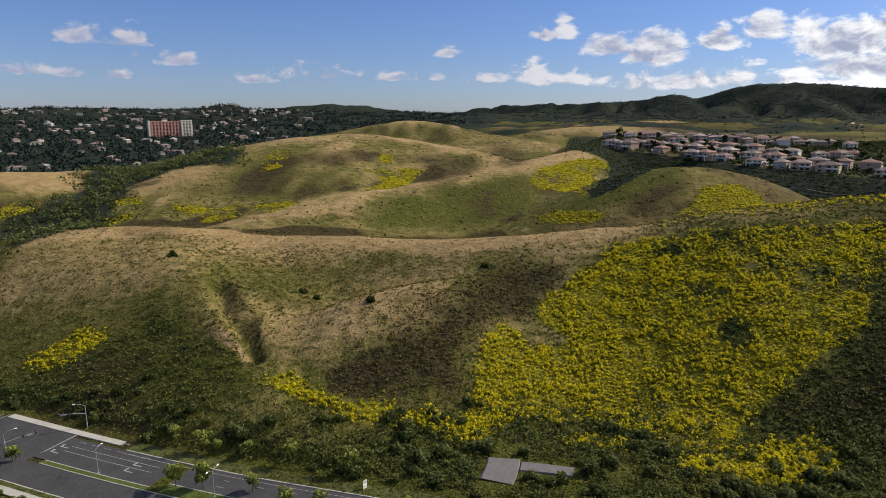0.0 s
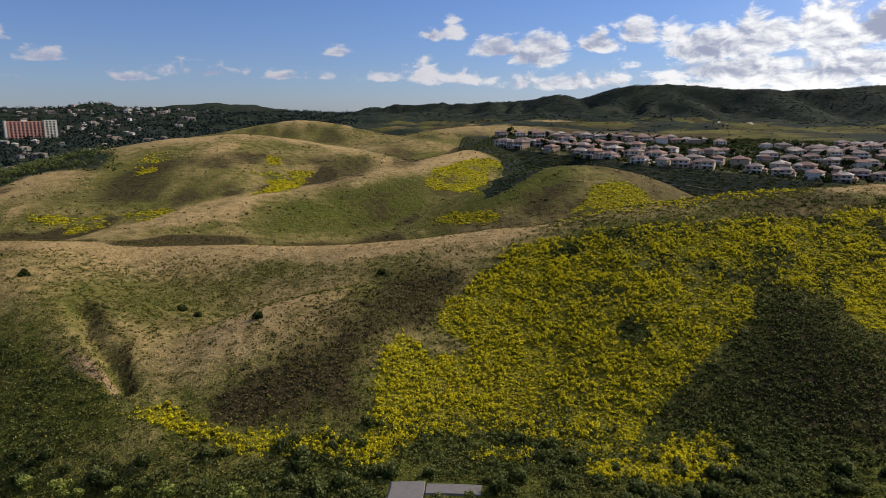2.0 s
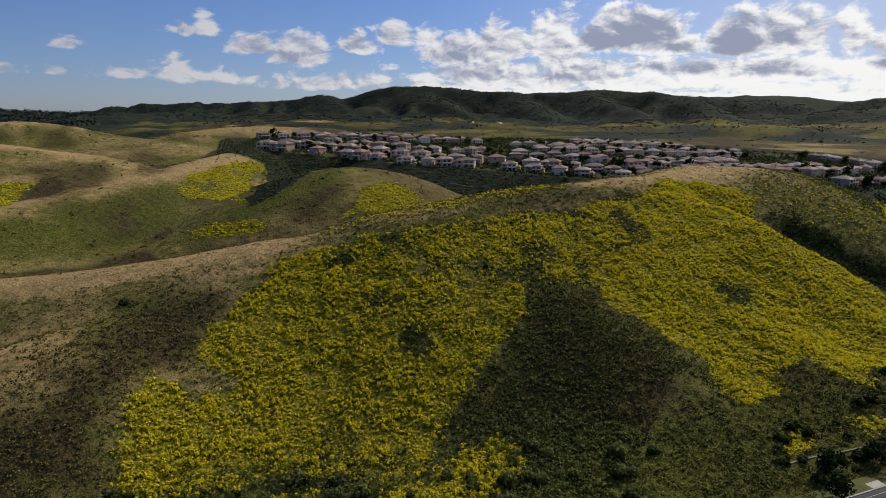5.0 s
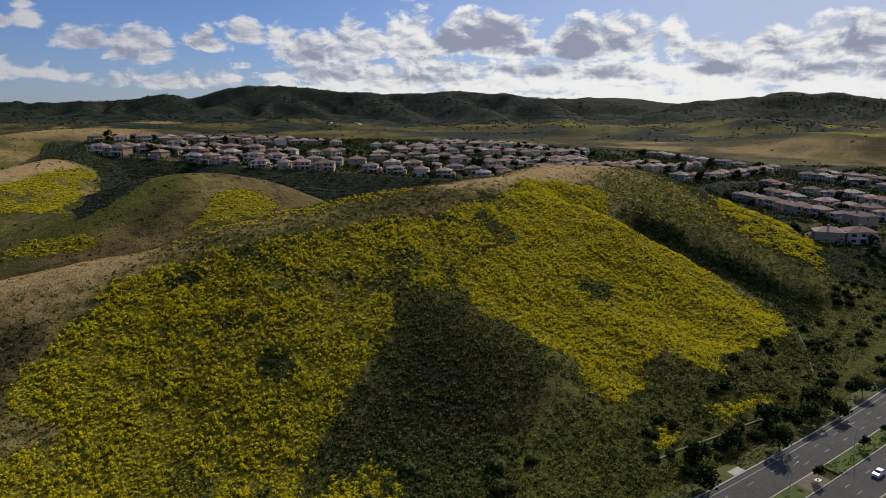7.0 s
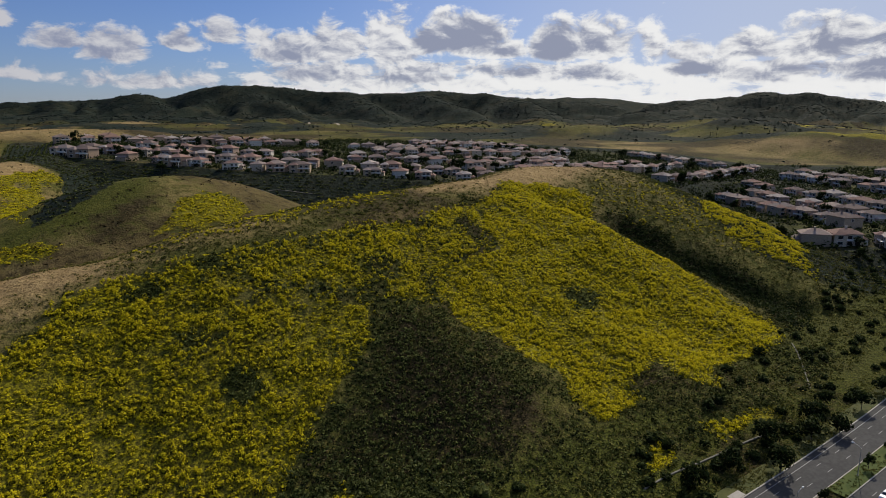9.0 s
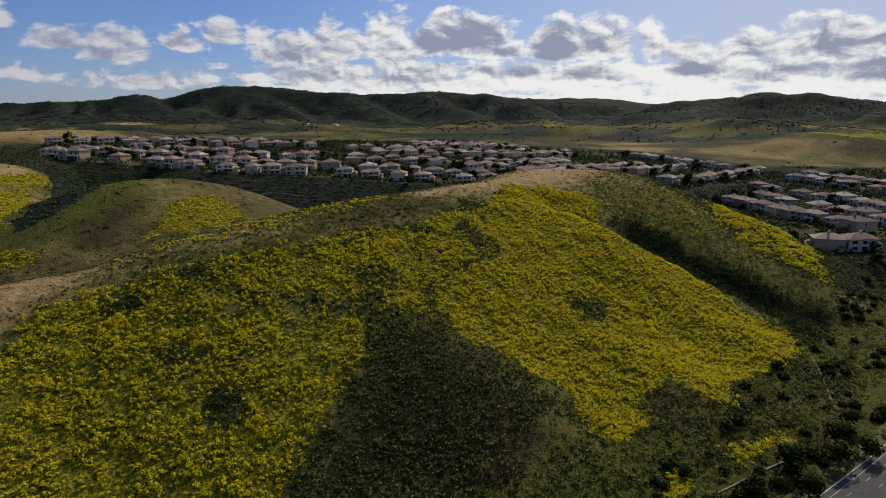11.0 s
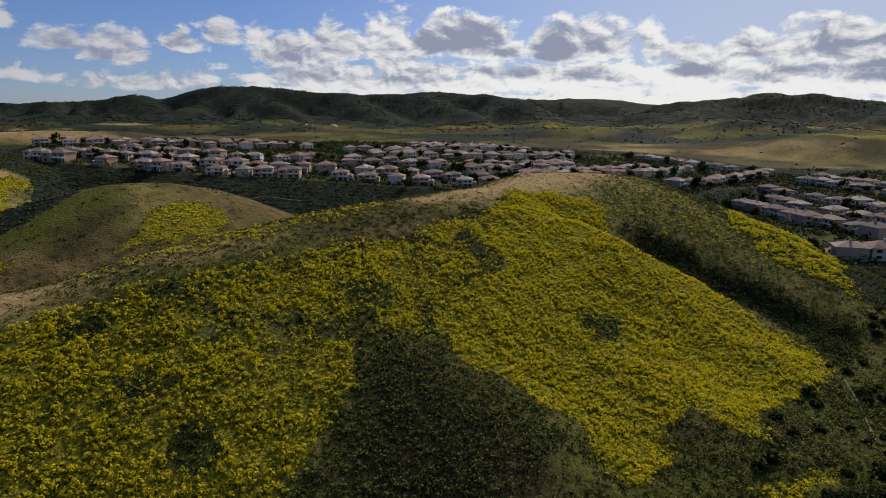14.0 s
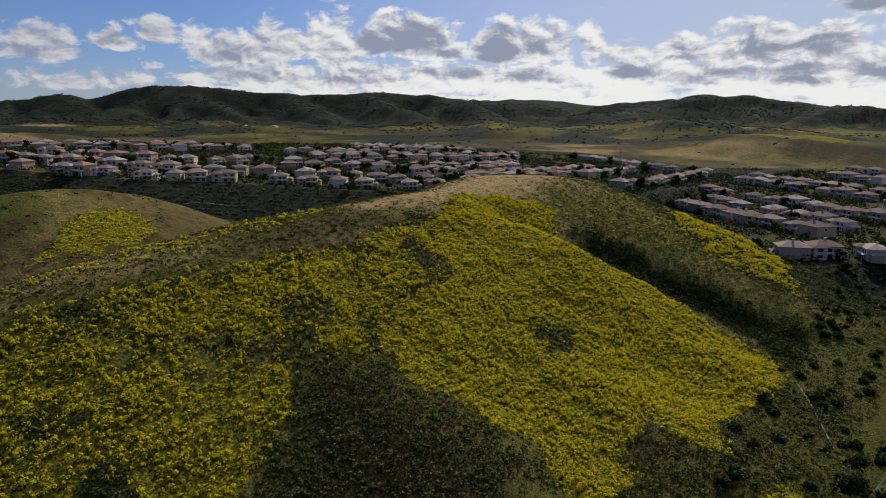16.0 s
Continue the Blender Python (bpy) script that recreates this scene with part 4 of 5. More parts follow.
    stuff("brush", leaf_mesh("brush", p, rs.uniform(0.8, 2.2, len(p)), rs.uniform(0.8, 2.6, len(p)), 16, 0.42, SAGE, 7), "dense green brush at the foot of the hill")

    p = on_ground(scatter(60000, 250, 470, 120, 330, 26, lambda x, y: cover_weight("gully", x, y) * np.clip(0.9 + 2 * fbm(x, y, 14, 3), 0.2, 1)), 0.3)
    stuff("gully_brush", leaf_mesh("gully_brush", p, rs.uniform(0.8, 2.4, len(p)), rs.uniform(0.8, 2.8, len(p)), 12, 0.45, CROWN_DARK, 27), "dense dark brush filling the gully")

    # scattered shrubs over the middle and far hills
    pts = scatter(16000, -420, 420, 400, 1300, 17, lambda x, y: np.clip(0.25 + 2.0 * fbm(x, y, 90, 4), 0.03, 0.9) * (1 - np.clip(cover_weight("dry", x, y) * 1.3, 0, 1)) * ~within(x, y, TERRACES[0][0]))
    p = on_ground(pts, 0.3)
    stuff("shrubs", leaf_mesh("shrubs", p, rs.uniform(0.8, 2.0, len(p)), rs.uniform(0.6, 1.6, len(p)), 8, 0.6, SCRUB, 8), "scattered dark shrubs over the farther hills")

    # shrub rows planted on the banks below the houses
    rows = []
    rows.append(scatter(9000, 100, 330, 440, 700, 28, lambda x, y: np.where(within(x, y, PLANTED) & (np.abs((y + 0.5 * x + 4 * fbm(x, y, 30, 2)) % 6.0 - 3.0) < 1.6), 0.8, 0.0)))
    for poly, _, _ in TERRACES:
        x, y = scatter(60000, min(q[0] for q in poly) - 60, max(q[0] for q in poly[:6]) + 60, min(q[1] for q in poly) - 70, max(q[1] for q in poly), 18, lambda x, y: 1.0).T
        d = line_distance(x, y, poly, True)
        k = ~within(x, y, poly) & (d > 2) & (d < 55) & (np.abs((d + 2 * fbm(x, y, 30, 2)) % 5.0 - 2.5) < 1.1) & (x < 620)
        rows.append(np.stack([x[k], y[k]], 1))
    p = on_ground(np.concatenate(rows)[:14000], 0.2)
    stuff("bank_shrubs", leaf_mesh("bank_shrubs", p, 1.3, 1.3, 12, 0.5, WEEDS, 9, loose=0.35), "dark green shrub rows planted on the banks below the houses")

    gx, gy = scatter(44000, 180, 1000, 60, 960, 23, lambda x, y: np.where(within(x, y, TERRACES[0][0]) | within(x, y, TERRACES[1][0]), 1, 0) * (fbm(x, y, 40, 3) > -0.15) * 0.55).T
    hedges = on_ground(np.stack([gx, gy], 1), 0.3)
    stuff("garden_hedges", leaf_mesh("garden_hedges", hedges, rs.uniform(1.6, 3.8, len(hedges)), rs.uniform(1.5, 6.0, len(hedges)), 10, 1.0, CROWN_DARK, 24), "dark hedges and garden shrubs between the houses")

    # woods of the valley and the wooded suburb beyond
    valley = lambda x, y: cover_weight("wood", x, y)
    p1 = on_ground(scatter(9000, -560, -170, 340, 1150, 19, valley), 0.5)
    stuff("valley_trees", leaf_mesh("valley_trees", p1, rs.uniform(2.2, 4.5, len(p1)), rs.uniform(3, 7.5, len(p1)), 20, 0.9, SAGE, 10), "dense trees along the valley bottom")
    def sector(x, y):
        far = np.hypot(x, y)
        return (x / np.maximum(y, 1) < np.where(far > 1350, 0.03, -0.27) + 0.1 * fbm(x, y, 200, 2) - 0.12 * np.clip((900 - far) / 300, 0, 1)) * (far > 840) * ~within(x, y, WEST_FIELD) * np.clip(1500 / far, 0.4, 1) * (fbm(x + 33, y, 160, 3) > -0.17) * 0.95
    mount = lambda x, y: (np.hypot(x, y) > 1080) * (1 - cover_weight("dry", x, y)) * np.clip((ground_height(x, y) - 85) / 70 + 2.4 * fbm(x + 5, y, 190, 5) + 0.15, 0.04, 0.9) * np.clip((np.hypot(x, y) - 700) / 1000, 0.35, 1)
    pm = on_ground(scatter(52000, 300, 2900, 300, 3300, 22, mount), 1.0)
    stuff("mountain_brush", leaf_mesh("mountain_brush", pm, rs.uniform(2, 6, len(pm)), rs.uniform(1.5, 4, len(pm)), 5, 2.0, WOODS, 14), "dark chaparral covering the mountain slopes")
    p2 = on_ground(scatter(34000, -3300, 150, 620, 3800, 20, sector), 0.8)
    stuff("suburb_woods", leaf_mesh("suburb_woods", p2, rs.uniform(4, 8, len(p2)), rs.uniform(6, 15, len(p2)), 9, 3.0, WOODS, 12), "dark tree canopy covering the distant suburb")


WEST_FIELD = [(-560, 430), (-400, 480), (-330, 540), (-300, 650), (-330, 720), (-420, 730), (-470, 640), (-600, 580)]
HOLLOW = [(171, 251), (197, 240), (196, 220), (202, 202), (215, 189), (206, 175), (204, 164), (182, 162), (149, 167), (106, 206), (126, 215), (143, 222)]
build_cover()


# ---- road ----
ROAD_LINE = spline([(x, y, 0) for x, y in ROAD], 5.0)[:, :2]


def beside(offset, x0, x1):
    """Points along the road at an offset to its far side, between two stations in x."""
    t = np.gradient(ROAD_LINE, axis=0)
    t /= np.linalg.norm(t, axis=1)[:, None]
    p = ROAD_LINE + offset * np.stack([-t[:, 1], t[:, 0]], 1)
    k = (ROAD_LINE[:, 0] >= x0) & (ROAD_LINE[:, 0] <= x1)
    return p[k]


def strip(name, near, far, x0, x1, lift, thick, material, parent=None, label="", category="", kind="structure"):
    """A slab that follows the road between two offsets."""
    a, b = beside(near, x0, x1), beside(far, x0, x1)
    bm = bmesh.new()
    rows = []
    for p, q in zip(a, b):
        z = float(road_height((p[0] + q[0]) / 2)) + lift
        rows.append([bm.verts.new((*p, z - thick)), bm.verts.new((*p, z)), bm.verts.new((*q, z)), bm.verts.new((*q, z - thick))])
    for r, s in zip(rows[:-1], rows[1:]):
        for i in range(3):
            bm.faces.new((r[i], r[i + 1], s[i + 1], s[i]))
    bmesh.ops.recalc_face_normals(bm, faces=bm.faces)
    ob = part(name, bm, material, parent)
    if parent is None:
        tagged(ob, label, category, kind=kind)
    return ob


VERGE = plain("verge_grass", (0.040, 0.056, 0.010), (0.105, 0.102, 0.024), 0.95, 0.5, 0.03)
EARTH = plain("bare_earth", (0.10, 0.08, 0.055), (0.17, 0.135, 0.095), 0.95, 0.8, 0.02)
MEDIAN_GRASS = plain("median_grass", (0.040, 0.066, 0.009), (0.092, 0.112, 0.019), 0.95, 0.7, 0.03)
WEST, EAST = -430, 900
strip("road", -14.2, -2.9, -141, EAST, 0.0, 0.4, ASPHALT, None, "grey asphalt carriageway with worn white markings", "road")
strip("road", -0.5, 14.2, -141, -92, 0.0, 0.4, ASPHALT, None, "grey asphalt turning lanes with worn white arrows", "road")
strip("road", 2.9, 14.2, -92, EAST, 0.0, 0.4, ASPHALT, None, "grey asphalt carriageway with worn white markings", "road")
strip("road", -14.2, 16.0, WEST, -141, 0.0, 0.4, ASPHALT, None, "wide asphalt junction at the end of the median", "road")
strip("kerb", 14.2, 14.6, -120, EAST, 0.14, 0.5, CONCRETE, None, "pale concrete kerb along the carriageway", "kerb")
strip("kerb", -14.6, -14.2, -141, EAST, 0.14, 0.5, CONCRETE, None, "pale concrete kerb along the carriageway", "kerb")
strip("kerb", -0.8, -0.5, -138, -92, 0.14, 0.5, CONCRETE, None, "pale concrete kerb of the narrow median", "kerb")
strip("kerb", 2.6, 2.9, -92, EAST, 0.14, 0.5, CONCRETE, None, "pale concrete kerb of the median", "kerb")
strip("kerb", -2.9, -2.6, -138, EAST, 0.14, 0.5, CONCRETE, None, "pale concrete kerb of the median", "kerb")
strip("median", -2.6, -0.8, -138, -92, 0.12, 0.5, MEDIAN_GRASS, None, "narrow grassy median beside the turning lanes", "median")
strip("median", -2.6, 2.6, -92, 205, 0.12, 0.5, MEDIAN_GRASS, None, "grassy median strip between the carriageways", "median")
strip("median", -2.6, 2.6, 218, EAST, 0.12, 0.5, MEDIAN_GRASS, None, "grassy median strip between the carriageways", "median")
strip("paved_median", -2.6, 2.6, 205, 218, 0.13, 0.5, EARTH, None, "bare earth stretch of the median with a utility cover", "median")
strip("verge", 14.6, 20.0, -118, EAST, 0.10, 0.6, VERGE, None, "dry grassy verge beside the kerb", "verge")
strip("pavement", -19.5, -16.5, WEST, EAST, 0.12, 0.5, CONCRETE, None, "pale concrete pavement beside the road", "pavement")
strip("verge", -16.5, -14.6, -141, EAST, 0.10, 0.6, VERGE, None, "planted strip between kerb and pavement", "verge")
strip("pavement", 16.0, 18.8, -182, -120, 0.12, 0.5, CONCRETE, None, "wide pale concrete pavement at the junction", "pavement")
strip("pavement", 14.7, 17.2, 194, 201, 0.13, 0.5, CONCRETE, None, "short concrete landing beside the kerb", "pavement")



def verge_tufts():
    rs = np.random.RandomState(44)
    spots = []
    for a, b, n, x0, x1 in ((14.8, 19.8, 5200, -118, 420), (-16.4, -14.7, 1500, -141, 420), (-2.4, 2.4, 3600, -90, 420), (19.8, 27.0, 6000, -118, 420)):
        line = beside(0.0, x0, x1)
        k = rs.uniform(0, len(line) - 1.01, n)
        i = k.astype(int)
        p, t = line[i] + (k - i)[:, None] * (line[i + 1] - line[i]), line[i + 1] - line[i]
        nrm = np.stack([-t[:, 1], t[:, 0]], 1) / np.linalg.norm(t, axis=1)[:, None]
        q = p + nrm * rs.uniform(a, b, n)[:, None]
        keep = (rs.rand(n) < np.clip(0.6 + 2.2 * fbm(q[:, 0], q[:, 1], 9, 3), 0.1, 1)) & ~((a < 0 < b) & (q[:, 0] > 204) & (q[:, 0] < 219)) & ~((q[:, 0] > 192) & (q[:, 0] < 203) & (a > 0) & (a < 16))
        z = road_height(q[:, 0]) + 0.09 if b < 20 else ground_height(q[:, 0], q[:, 1]) - 0.05
        spots.append(np.column_stack([q, z])[keep])
    p = np.concatenate(spots)
    me = leaf_mesh("verge_grass", p, rs.uniform(0.3, 0.8, len(p)), rs.uniform(0.12, 0.45, len(p)), 8, 0.2, GRASS_GREEN, 45, 0.3, loose=0.4)
    tagged(new("verge_grass", me), "uneven green grass tufts on the verges and the median", "grass", kind="stuff")


verge_tufts()
markings = tagged(new("road_markings"), "worn white lane lines, arrows and stop line on the asphalt", "road marking")


def dashes(offset, x0, x1, dash, gap, width=0.16):
    pts = beside(offset, x0, x1)
    along = np.concatenate([[0], np.cumsum(np.hypot(*np.diff(pts, axis=0).T))])
    s = 0.0
    while s < along[-1] - dash:
        ends = [np.array([np.interp(v, along, pts[:, k]) for k in (0, 1)]) for v in (s, s + dash)]
        n = ends[1] - ends[0]
        n = np.array([-n[1], n[0]]) / np.hypot(*n) * width / 2
        bm = bmesh.new()
        corner = [ends[0] - n, ends[1] - n, ends[1] + n, ends[0] + n]
        lo = [bm.verts.new((*c, float(road_height(c[0])) + 0.006)) for c in corner]
        hi = [bm.verts.new((*c, float(road_height(c[0])) + 0.014)) for c in corner]
        bm.faces.new(hi)
        for i in range(4):
            bm.faces.new((lo[i], lo[(i + 1) % 4], hi[(i + 1) % 4], hi[i]))
        part("lane_line", bm, PAINT_WHITE, markings)
        s += dash + gap


for off in (6.4, 9.9, -6.4, -9.9):
    dashes(off, -75, 340, 3.0, 9.0)
for off in (12.4, -12.4):
    dashes(off, -118 if off > 0 else -141, 340, 12.0, 0.2, 0.18)
for off in (2.7, 6.2, 9.4):
    dashes(off, -140, -95, 10.0, 0.1, 0.2)
dashes(12.6, -136, -100, 3.0, 3.0)


def flat_shape(name, outline, x, y, turn, size, parent):
    """A painted mark, laid on the road."""
    bm = bmesh.new()
    c, s = math.cos(radians(turn)), math.sin(radians(turn))
    lo, hi = [], []
    for u, v in outline:
        px, py = x + size * (u * c - v * s), y + size * (u * s + v * c)
        z = float(road_height(px))
        lo.append(bm.verts.new((px, py, z + 0.004)))
        hi.append(bm.verts.new((px, py, z + 0.016)))
    bm.faces.new(hi)
    for i in range(len(lo)):
        bm.faces.new((lo[i], lo[(i + 1) % len(lo)], hi[(i + 1) % len(lo)], hi[i]))
    bmesh.ops.recalc_face_normals(bm, faces=bm.faces)
    return part(name, bm, PAINT_WHITE, parent)


TURN_ARROW = [(-2.0, -0.15), (0.9, -0.15), (0.9, -0.95), (0.5, -0.95), (1.2, -1.7), (1.9, -0.95), (1.5, -0.95), (1.5, 0.25), (-2.0, 0.25)]
for x, y in ((-104, 191.5), (-102.5, 195.0), (-136, 204.5), (-134.5, 208.0)):
    flat_shape("arrow", TURN_ARROW, x, y, 158, 1.1, markings)
for x, y in ((-130, 216.5), (-124.5, 214.3), (-119, 212.0), (-113, 209.5)):
    flat_shape("arrow", [(u, -v) for u, v in TURN_ARROW], x, y, 158, 0.8, markings)
flat_shape("stop_line", [(-9.5, -0.3), (8.0, -0.3), (8.0, 0.3), (-9.5, 0.3)], -136.5, 212.6, 67, 1.0, markings)
for k in (0, 3.2):
    flat_shape("crossing_line", [(-12, -0.15), (12, -0.15), (12, 0.15), (-12, 0.15)], -176 - k, 224, 63, 1.0, markings)


def path(name, points, width, material, label, category, lift=0.08):
    """A narrow way laid on the ground."""
    p = spline([(x, y, 0) for x, y in points], 3.0)[:, :2]
    t = np.gradient(p, axis=0)
    n = np.stack([-t[:, 1], t[:, 0]], 1) / np.linalg.norm(t, axis=1)[:, None] * width / 2
    z = ground_height(p[:, 0], p[:, 1]) + lift
    bm = bmesh.new()
    rows = [[bm.verts.new((*(q + s * m), h - d)) for s, d in ((-1.15, 0.5), (-1, 0), (1, 0), (1.15, 0.5))] for q, m, h in zip(p, n, z)]
    for r, s in zip(rows[:-1], rows[1:]):
        for i in range(3):
            bm.faces.new((r[i], r[i + 1], s[i + 1], s[i]))
    return tagged(part(name, bm, material, None), label, category, kind="structure")


path("driveway", [(16.5, 179), (18, 183), (19.5, 188), (20, 191.5)], 10.0, GREY_PAVING, "grey paved turning place among the brush", "pavement", 0.35)
path("driveway", [(25, 187), (33, 185), (41, 182.5)], 5.0, GREY_PAVING, "grey paved branch among the brush", "pavement", 0.35)
path("drain", [(250, 518), (270, 528), (292, 532), (316, 508)], 1.3, DRAIN, "thin concrete drain along the planted bank", "drain", 0.25)
path("drain", [(256, 494), (276, 500), (297, 501)], 1.2, DRAIN, "thin concrete drain along the planted bank", "drain", 0.25)
path("drain", [(239, 123), (226, 127), (211, 131), (197, 135), (185, 137)], 0.55, DRAIN, "weathered concrete drain below the slope", "drain", 0.3)
path("drain", [(322, 143), (312, 137), (298, 130), (284, 124)], 0.5, DRAIN, "thin weathered concrete drain at the foot of the slope", "drain", 0.2)
path("hill_track", [(1080, 1560), (1110, 1640), (1090, 1720), (1130, 1800)], 7.0, TRACK, "pale dirt track climbing the foothill", "track", 0.6)


# ---- trees ----
def tree(name, height, spread, trunk_share, leaves, size, crown_mat, seed, label):
    rs = random.Random(seed)
    root = tagged(new(name), label, "tree", group="roadside trees")
    bm = bmesh.new()
    top = height * 0.72
    tube(bm, [(0, 0, -0.3), (0.05, 0.02, height * trunk_share * 0.5), (0.1, -0.05, height * trunk_share), (0.05, 0, top)], [0.02 * height + 0.05, 0.018 * height, 0.014 * height, 0.02], 7)
    blobs = []
    for k in range(7):
        a, z = k * 2.4 + rs.uniform(-0.4, 0.4), height * rs.uniform(trunk_share + 0.08, 0.8)
        r = spread * rs.uniform(0.25, 0.62)
        end = (r * math.cos(a), r * math.sin(a), z + height * 0.1)
        tube(bm, [(0.05, 0, z * 0.8), (end[0] * 0.5, end[1] * 0.5, z * 0.95), end], [0.009 * height, 0.006 * height, 0.01], 5)
        blobs.append((end[0], end[1], end[2] - spread * 0.25))
    part("trunk", bm, BARK, root)
    blobs.append((0, 0, height * 0.68))
    n = len(blobs)
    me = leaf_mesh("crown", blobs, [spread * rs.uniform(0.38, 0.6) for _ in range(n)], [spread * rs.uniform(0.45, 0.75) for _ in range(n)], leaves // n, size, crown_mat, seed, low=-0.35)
    crown = new("crown", me)
    crown.parent = root
    return root


def bush(name, radius, height, leaves, size, material, seed, label, category="bush", group="bushes"):
    rs = random.Random(seed)
    blobs = [(0, 0, 0)] + [(radius * 0.5 * math.cos(a), radius * 0.5 * math.sin(a), rs.uniform(-0.1, 0.2) * height) for a in (0.3, 2.2, 4.4)]
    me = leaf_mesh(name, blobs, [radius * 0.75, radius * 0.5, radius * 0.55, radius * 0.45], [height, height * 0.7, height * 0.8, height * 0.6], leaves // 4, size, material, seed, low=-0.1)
    return tagged(new(name, me), label, category, group=group)


def place(x, y, turn=0.0, size=1.0, sink=0.05):
    return Matrix.Translation((x, y, float(ground_height(np.array([x]), np.array([y]))[0]) - sink)) @ pose(0, 0, 0, 0, 0, turn) @ Matrix.Scale(size, 4)


def plant(kinds, spots, seed, low=0.8, high=1.2):
    """Puts copies of the kinds at the spots; the first of each kind is used as it is."""
    rs = random.Random(seed)
    z = ground_height(np.array([s[0] for s in spots], float), np.array([s[1] for s in spots], float))
    d = line_distance(np.array([s[0] for s in spots], float), np.array([s[1] for s in spots], float), ROAD)
    z = np.where(d < 20, np.array([float(road_height(s[0])) for s in spots]) + 0.10, z)
    for i, (x, y) in enumerate(spots):
        k = rs.uniform(low, high)
        m = Matrix.Translation((x, y, float(z[i]) - 0.05)) @ pose(0, 0, 0, 0, 0, rs.uniform(0, 360)) @ Matrix.Diagonal((k, k, k * rs.uniform(0.9, 1.1), 1))
        kind = kinds[i] if i < len(kinds) else kinds[rs.randrange(len(kinds))]
        if i < len(kinds):
            kind.matrix_basis = m
        else:
            c = copy_thing(kind, Matrix.Identity(4))
            c.matrix_basis = m


young = [tree("young_tree", 8.0, 2.9, 0.25, 620, 0.40, CROWN_LIGHT, 30 + k, "young light green street tree beside the road") for k in range(3)]
plant(young, [(-84, 182), (-75, 181), (-59, 179), (-95, 209), (-83, 203.5), (-78, 202), (-67, 199), (-51, 194), (-46, 168), (-36, 166), (-30, 187), (-10, 160), (8, 153), (-146, 198), (30, 146), (56, 137), (80, 128), (104, 122)], 5)
shade_tree = [tree("shade_tree", 7.5, 3.9, 0.3, 640, 0.46, CROWN_DARK, 40 + k, "dark round-crowned tree on the verge") for k in range(3)]
plant(shade_tree, [(220, 112.5), (281, 106.5), (257, 107), (185, 119), (257, 115), (273, 116), (300, 104), (316, 102.5), (345, 96), (246, 112), (233, 121), (212, 124), (196, 127), (330, 101), (370, 94), (395, 96), (292, 89), (318, 86), (345, 83.5)], 6)
median_tree = [tree("median_tree", 4.6, 1.7, 0.35, 260, 0.34, CROWN_DARK, 46 + k, "small dark tree on the grassy median") for k in range(2)]
plant(median_tree, [(212, 98.8), (254, 92.8), (240, 94.8), (292, 88.8), (330, 84.6)], 12, 0.9, 1.15)
# dark shrubs along the lower verge and bushes standing alone on the slopes
lone = [bush("lone_bush", 3.2, 4.2, 420, 0.5, CROWN_DARK, 50 + k, "dark rounded bush standing alone on the grass") for k in range(3)]
plant(lone, [(-32, 274), (-64, 312), (159, 162), (-72, 318), (199, 144), (-143, 330), (-150, 238), (22, 318), (-118, 240), (-128, 236)], 7, 0.7, 1.0)
rnd = random.Random(9)
spots = []
while len(spots) < 190:
    x, y = rnd.uniform(185, 640), rnd.uniform(84, 190)
    d = float(line_distance(np.array([x]), np.array([y]), ROAD)[0])
    if d > 19 and y < 150 + 0.02 * (x - 300) and not within(np.array([x]), np.array([y]), TERRACES[1][0])[0] and float(ground_height(np.array([x]), np.array([y]))[0]) < 27 + 0.01 * x and all((x - a) ** 2 + (y - b) ** 2 > 18 for a, b in spots):
        spots.append((x, y))
field = [bush("field_bush", 2.1, 2.6, 200, 0.45, CROWN_DARK, 60 + k, "dark green bush in the rough field by the road", group="field bushes") for k in range(4)]
plant(field, spots, 8, 0.55, 1.35)
spots = []
while len(spots) < 110:
    x, y = rnd.uniform(-190, 150), rnd.uniform(130, 245)
    d = float(line_distance(np.array([x]), np.array([y]), ROAD)[0])
    near_side = y < np.interp(x, ROAD_LINE[:, 0], ROAD_LINE[:, 1])
    if (d > 21.5) and d < 70 and float(ground_height(np.array([x]), np.array([y]))[0]) - float(road_height(x)) < 9 and not (5 < x < 46 and 162 < y < 196) and not near_side:
        spots.append((x, y))
tall = [bush("tall_shrub", 2.6, 3.8, 300, 0.45, SAGE, 70 + k, "tall grey-green shrub at the foot of the hill", group="foot shrubs") for k in range(4)]
spots += [(27, 180), (29.5, 178), (10, 172), (9.5, 181), (33, 176), (22, 165), (7, 186), (36, 178), (46, 182), (44, 187), (15, 196), (27, 194)]
plant(tall, spots, 10, 0.6, 1.3)
hedge = [bush("verge_shrub", 2.2, 2.4, 260, 0.4, SAGE, 80 + k, "green shrub planted beside the pavement", group="verge shrubs") for k in range(2)]
hs = [tuple(q) for off in (-22.5, -26.0) for q in beside(off, -190, -40)[::1] + np.random.RandomState(3).uniform(-1.5, 1.5, beside(off, -190, -40)[::1].shape)]
plant(hedge, hs, 11, 0.7, 1.4)


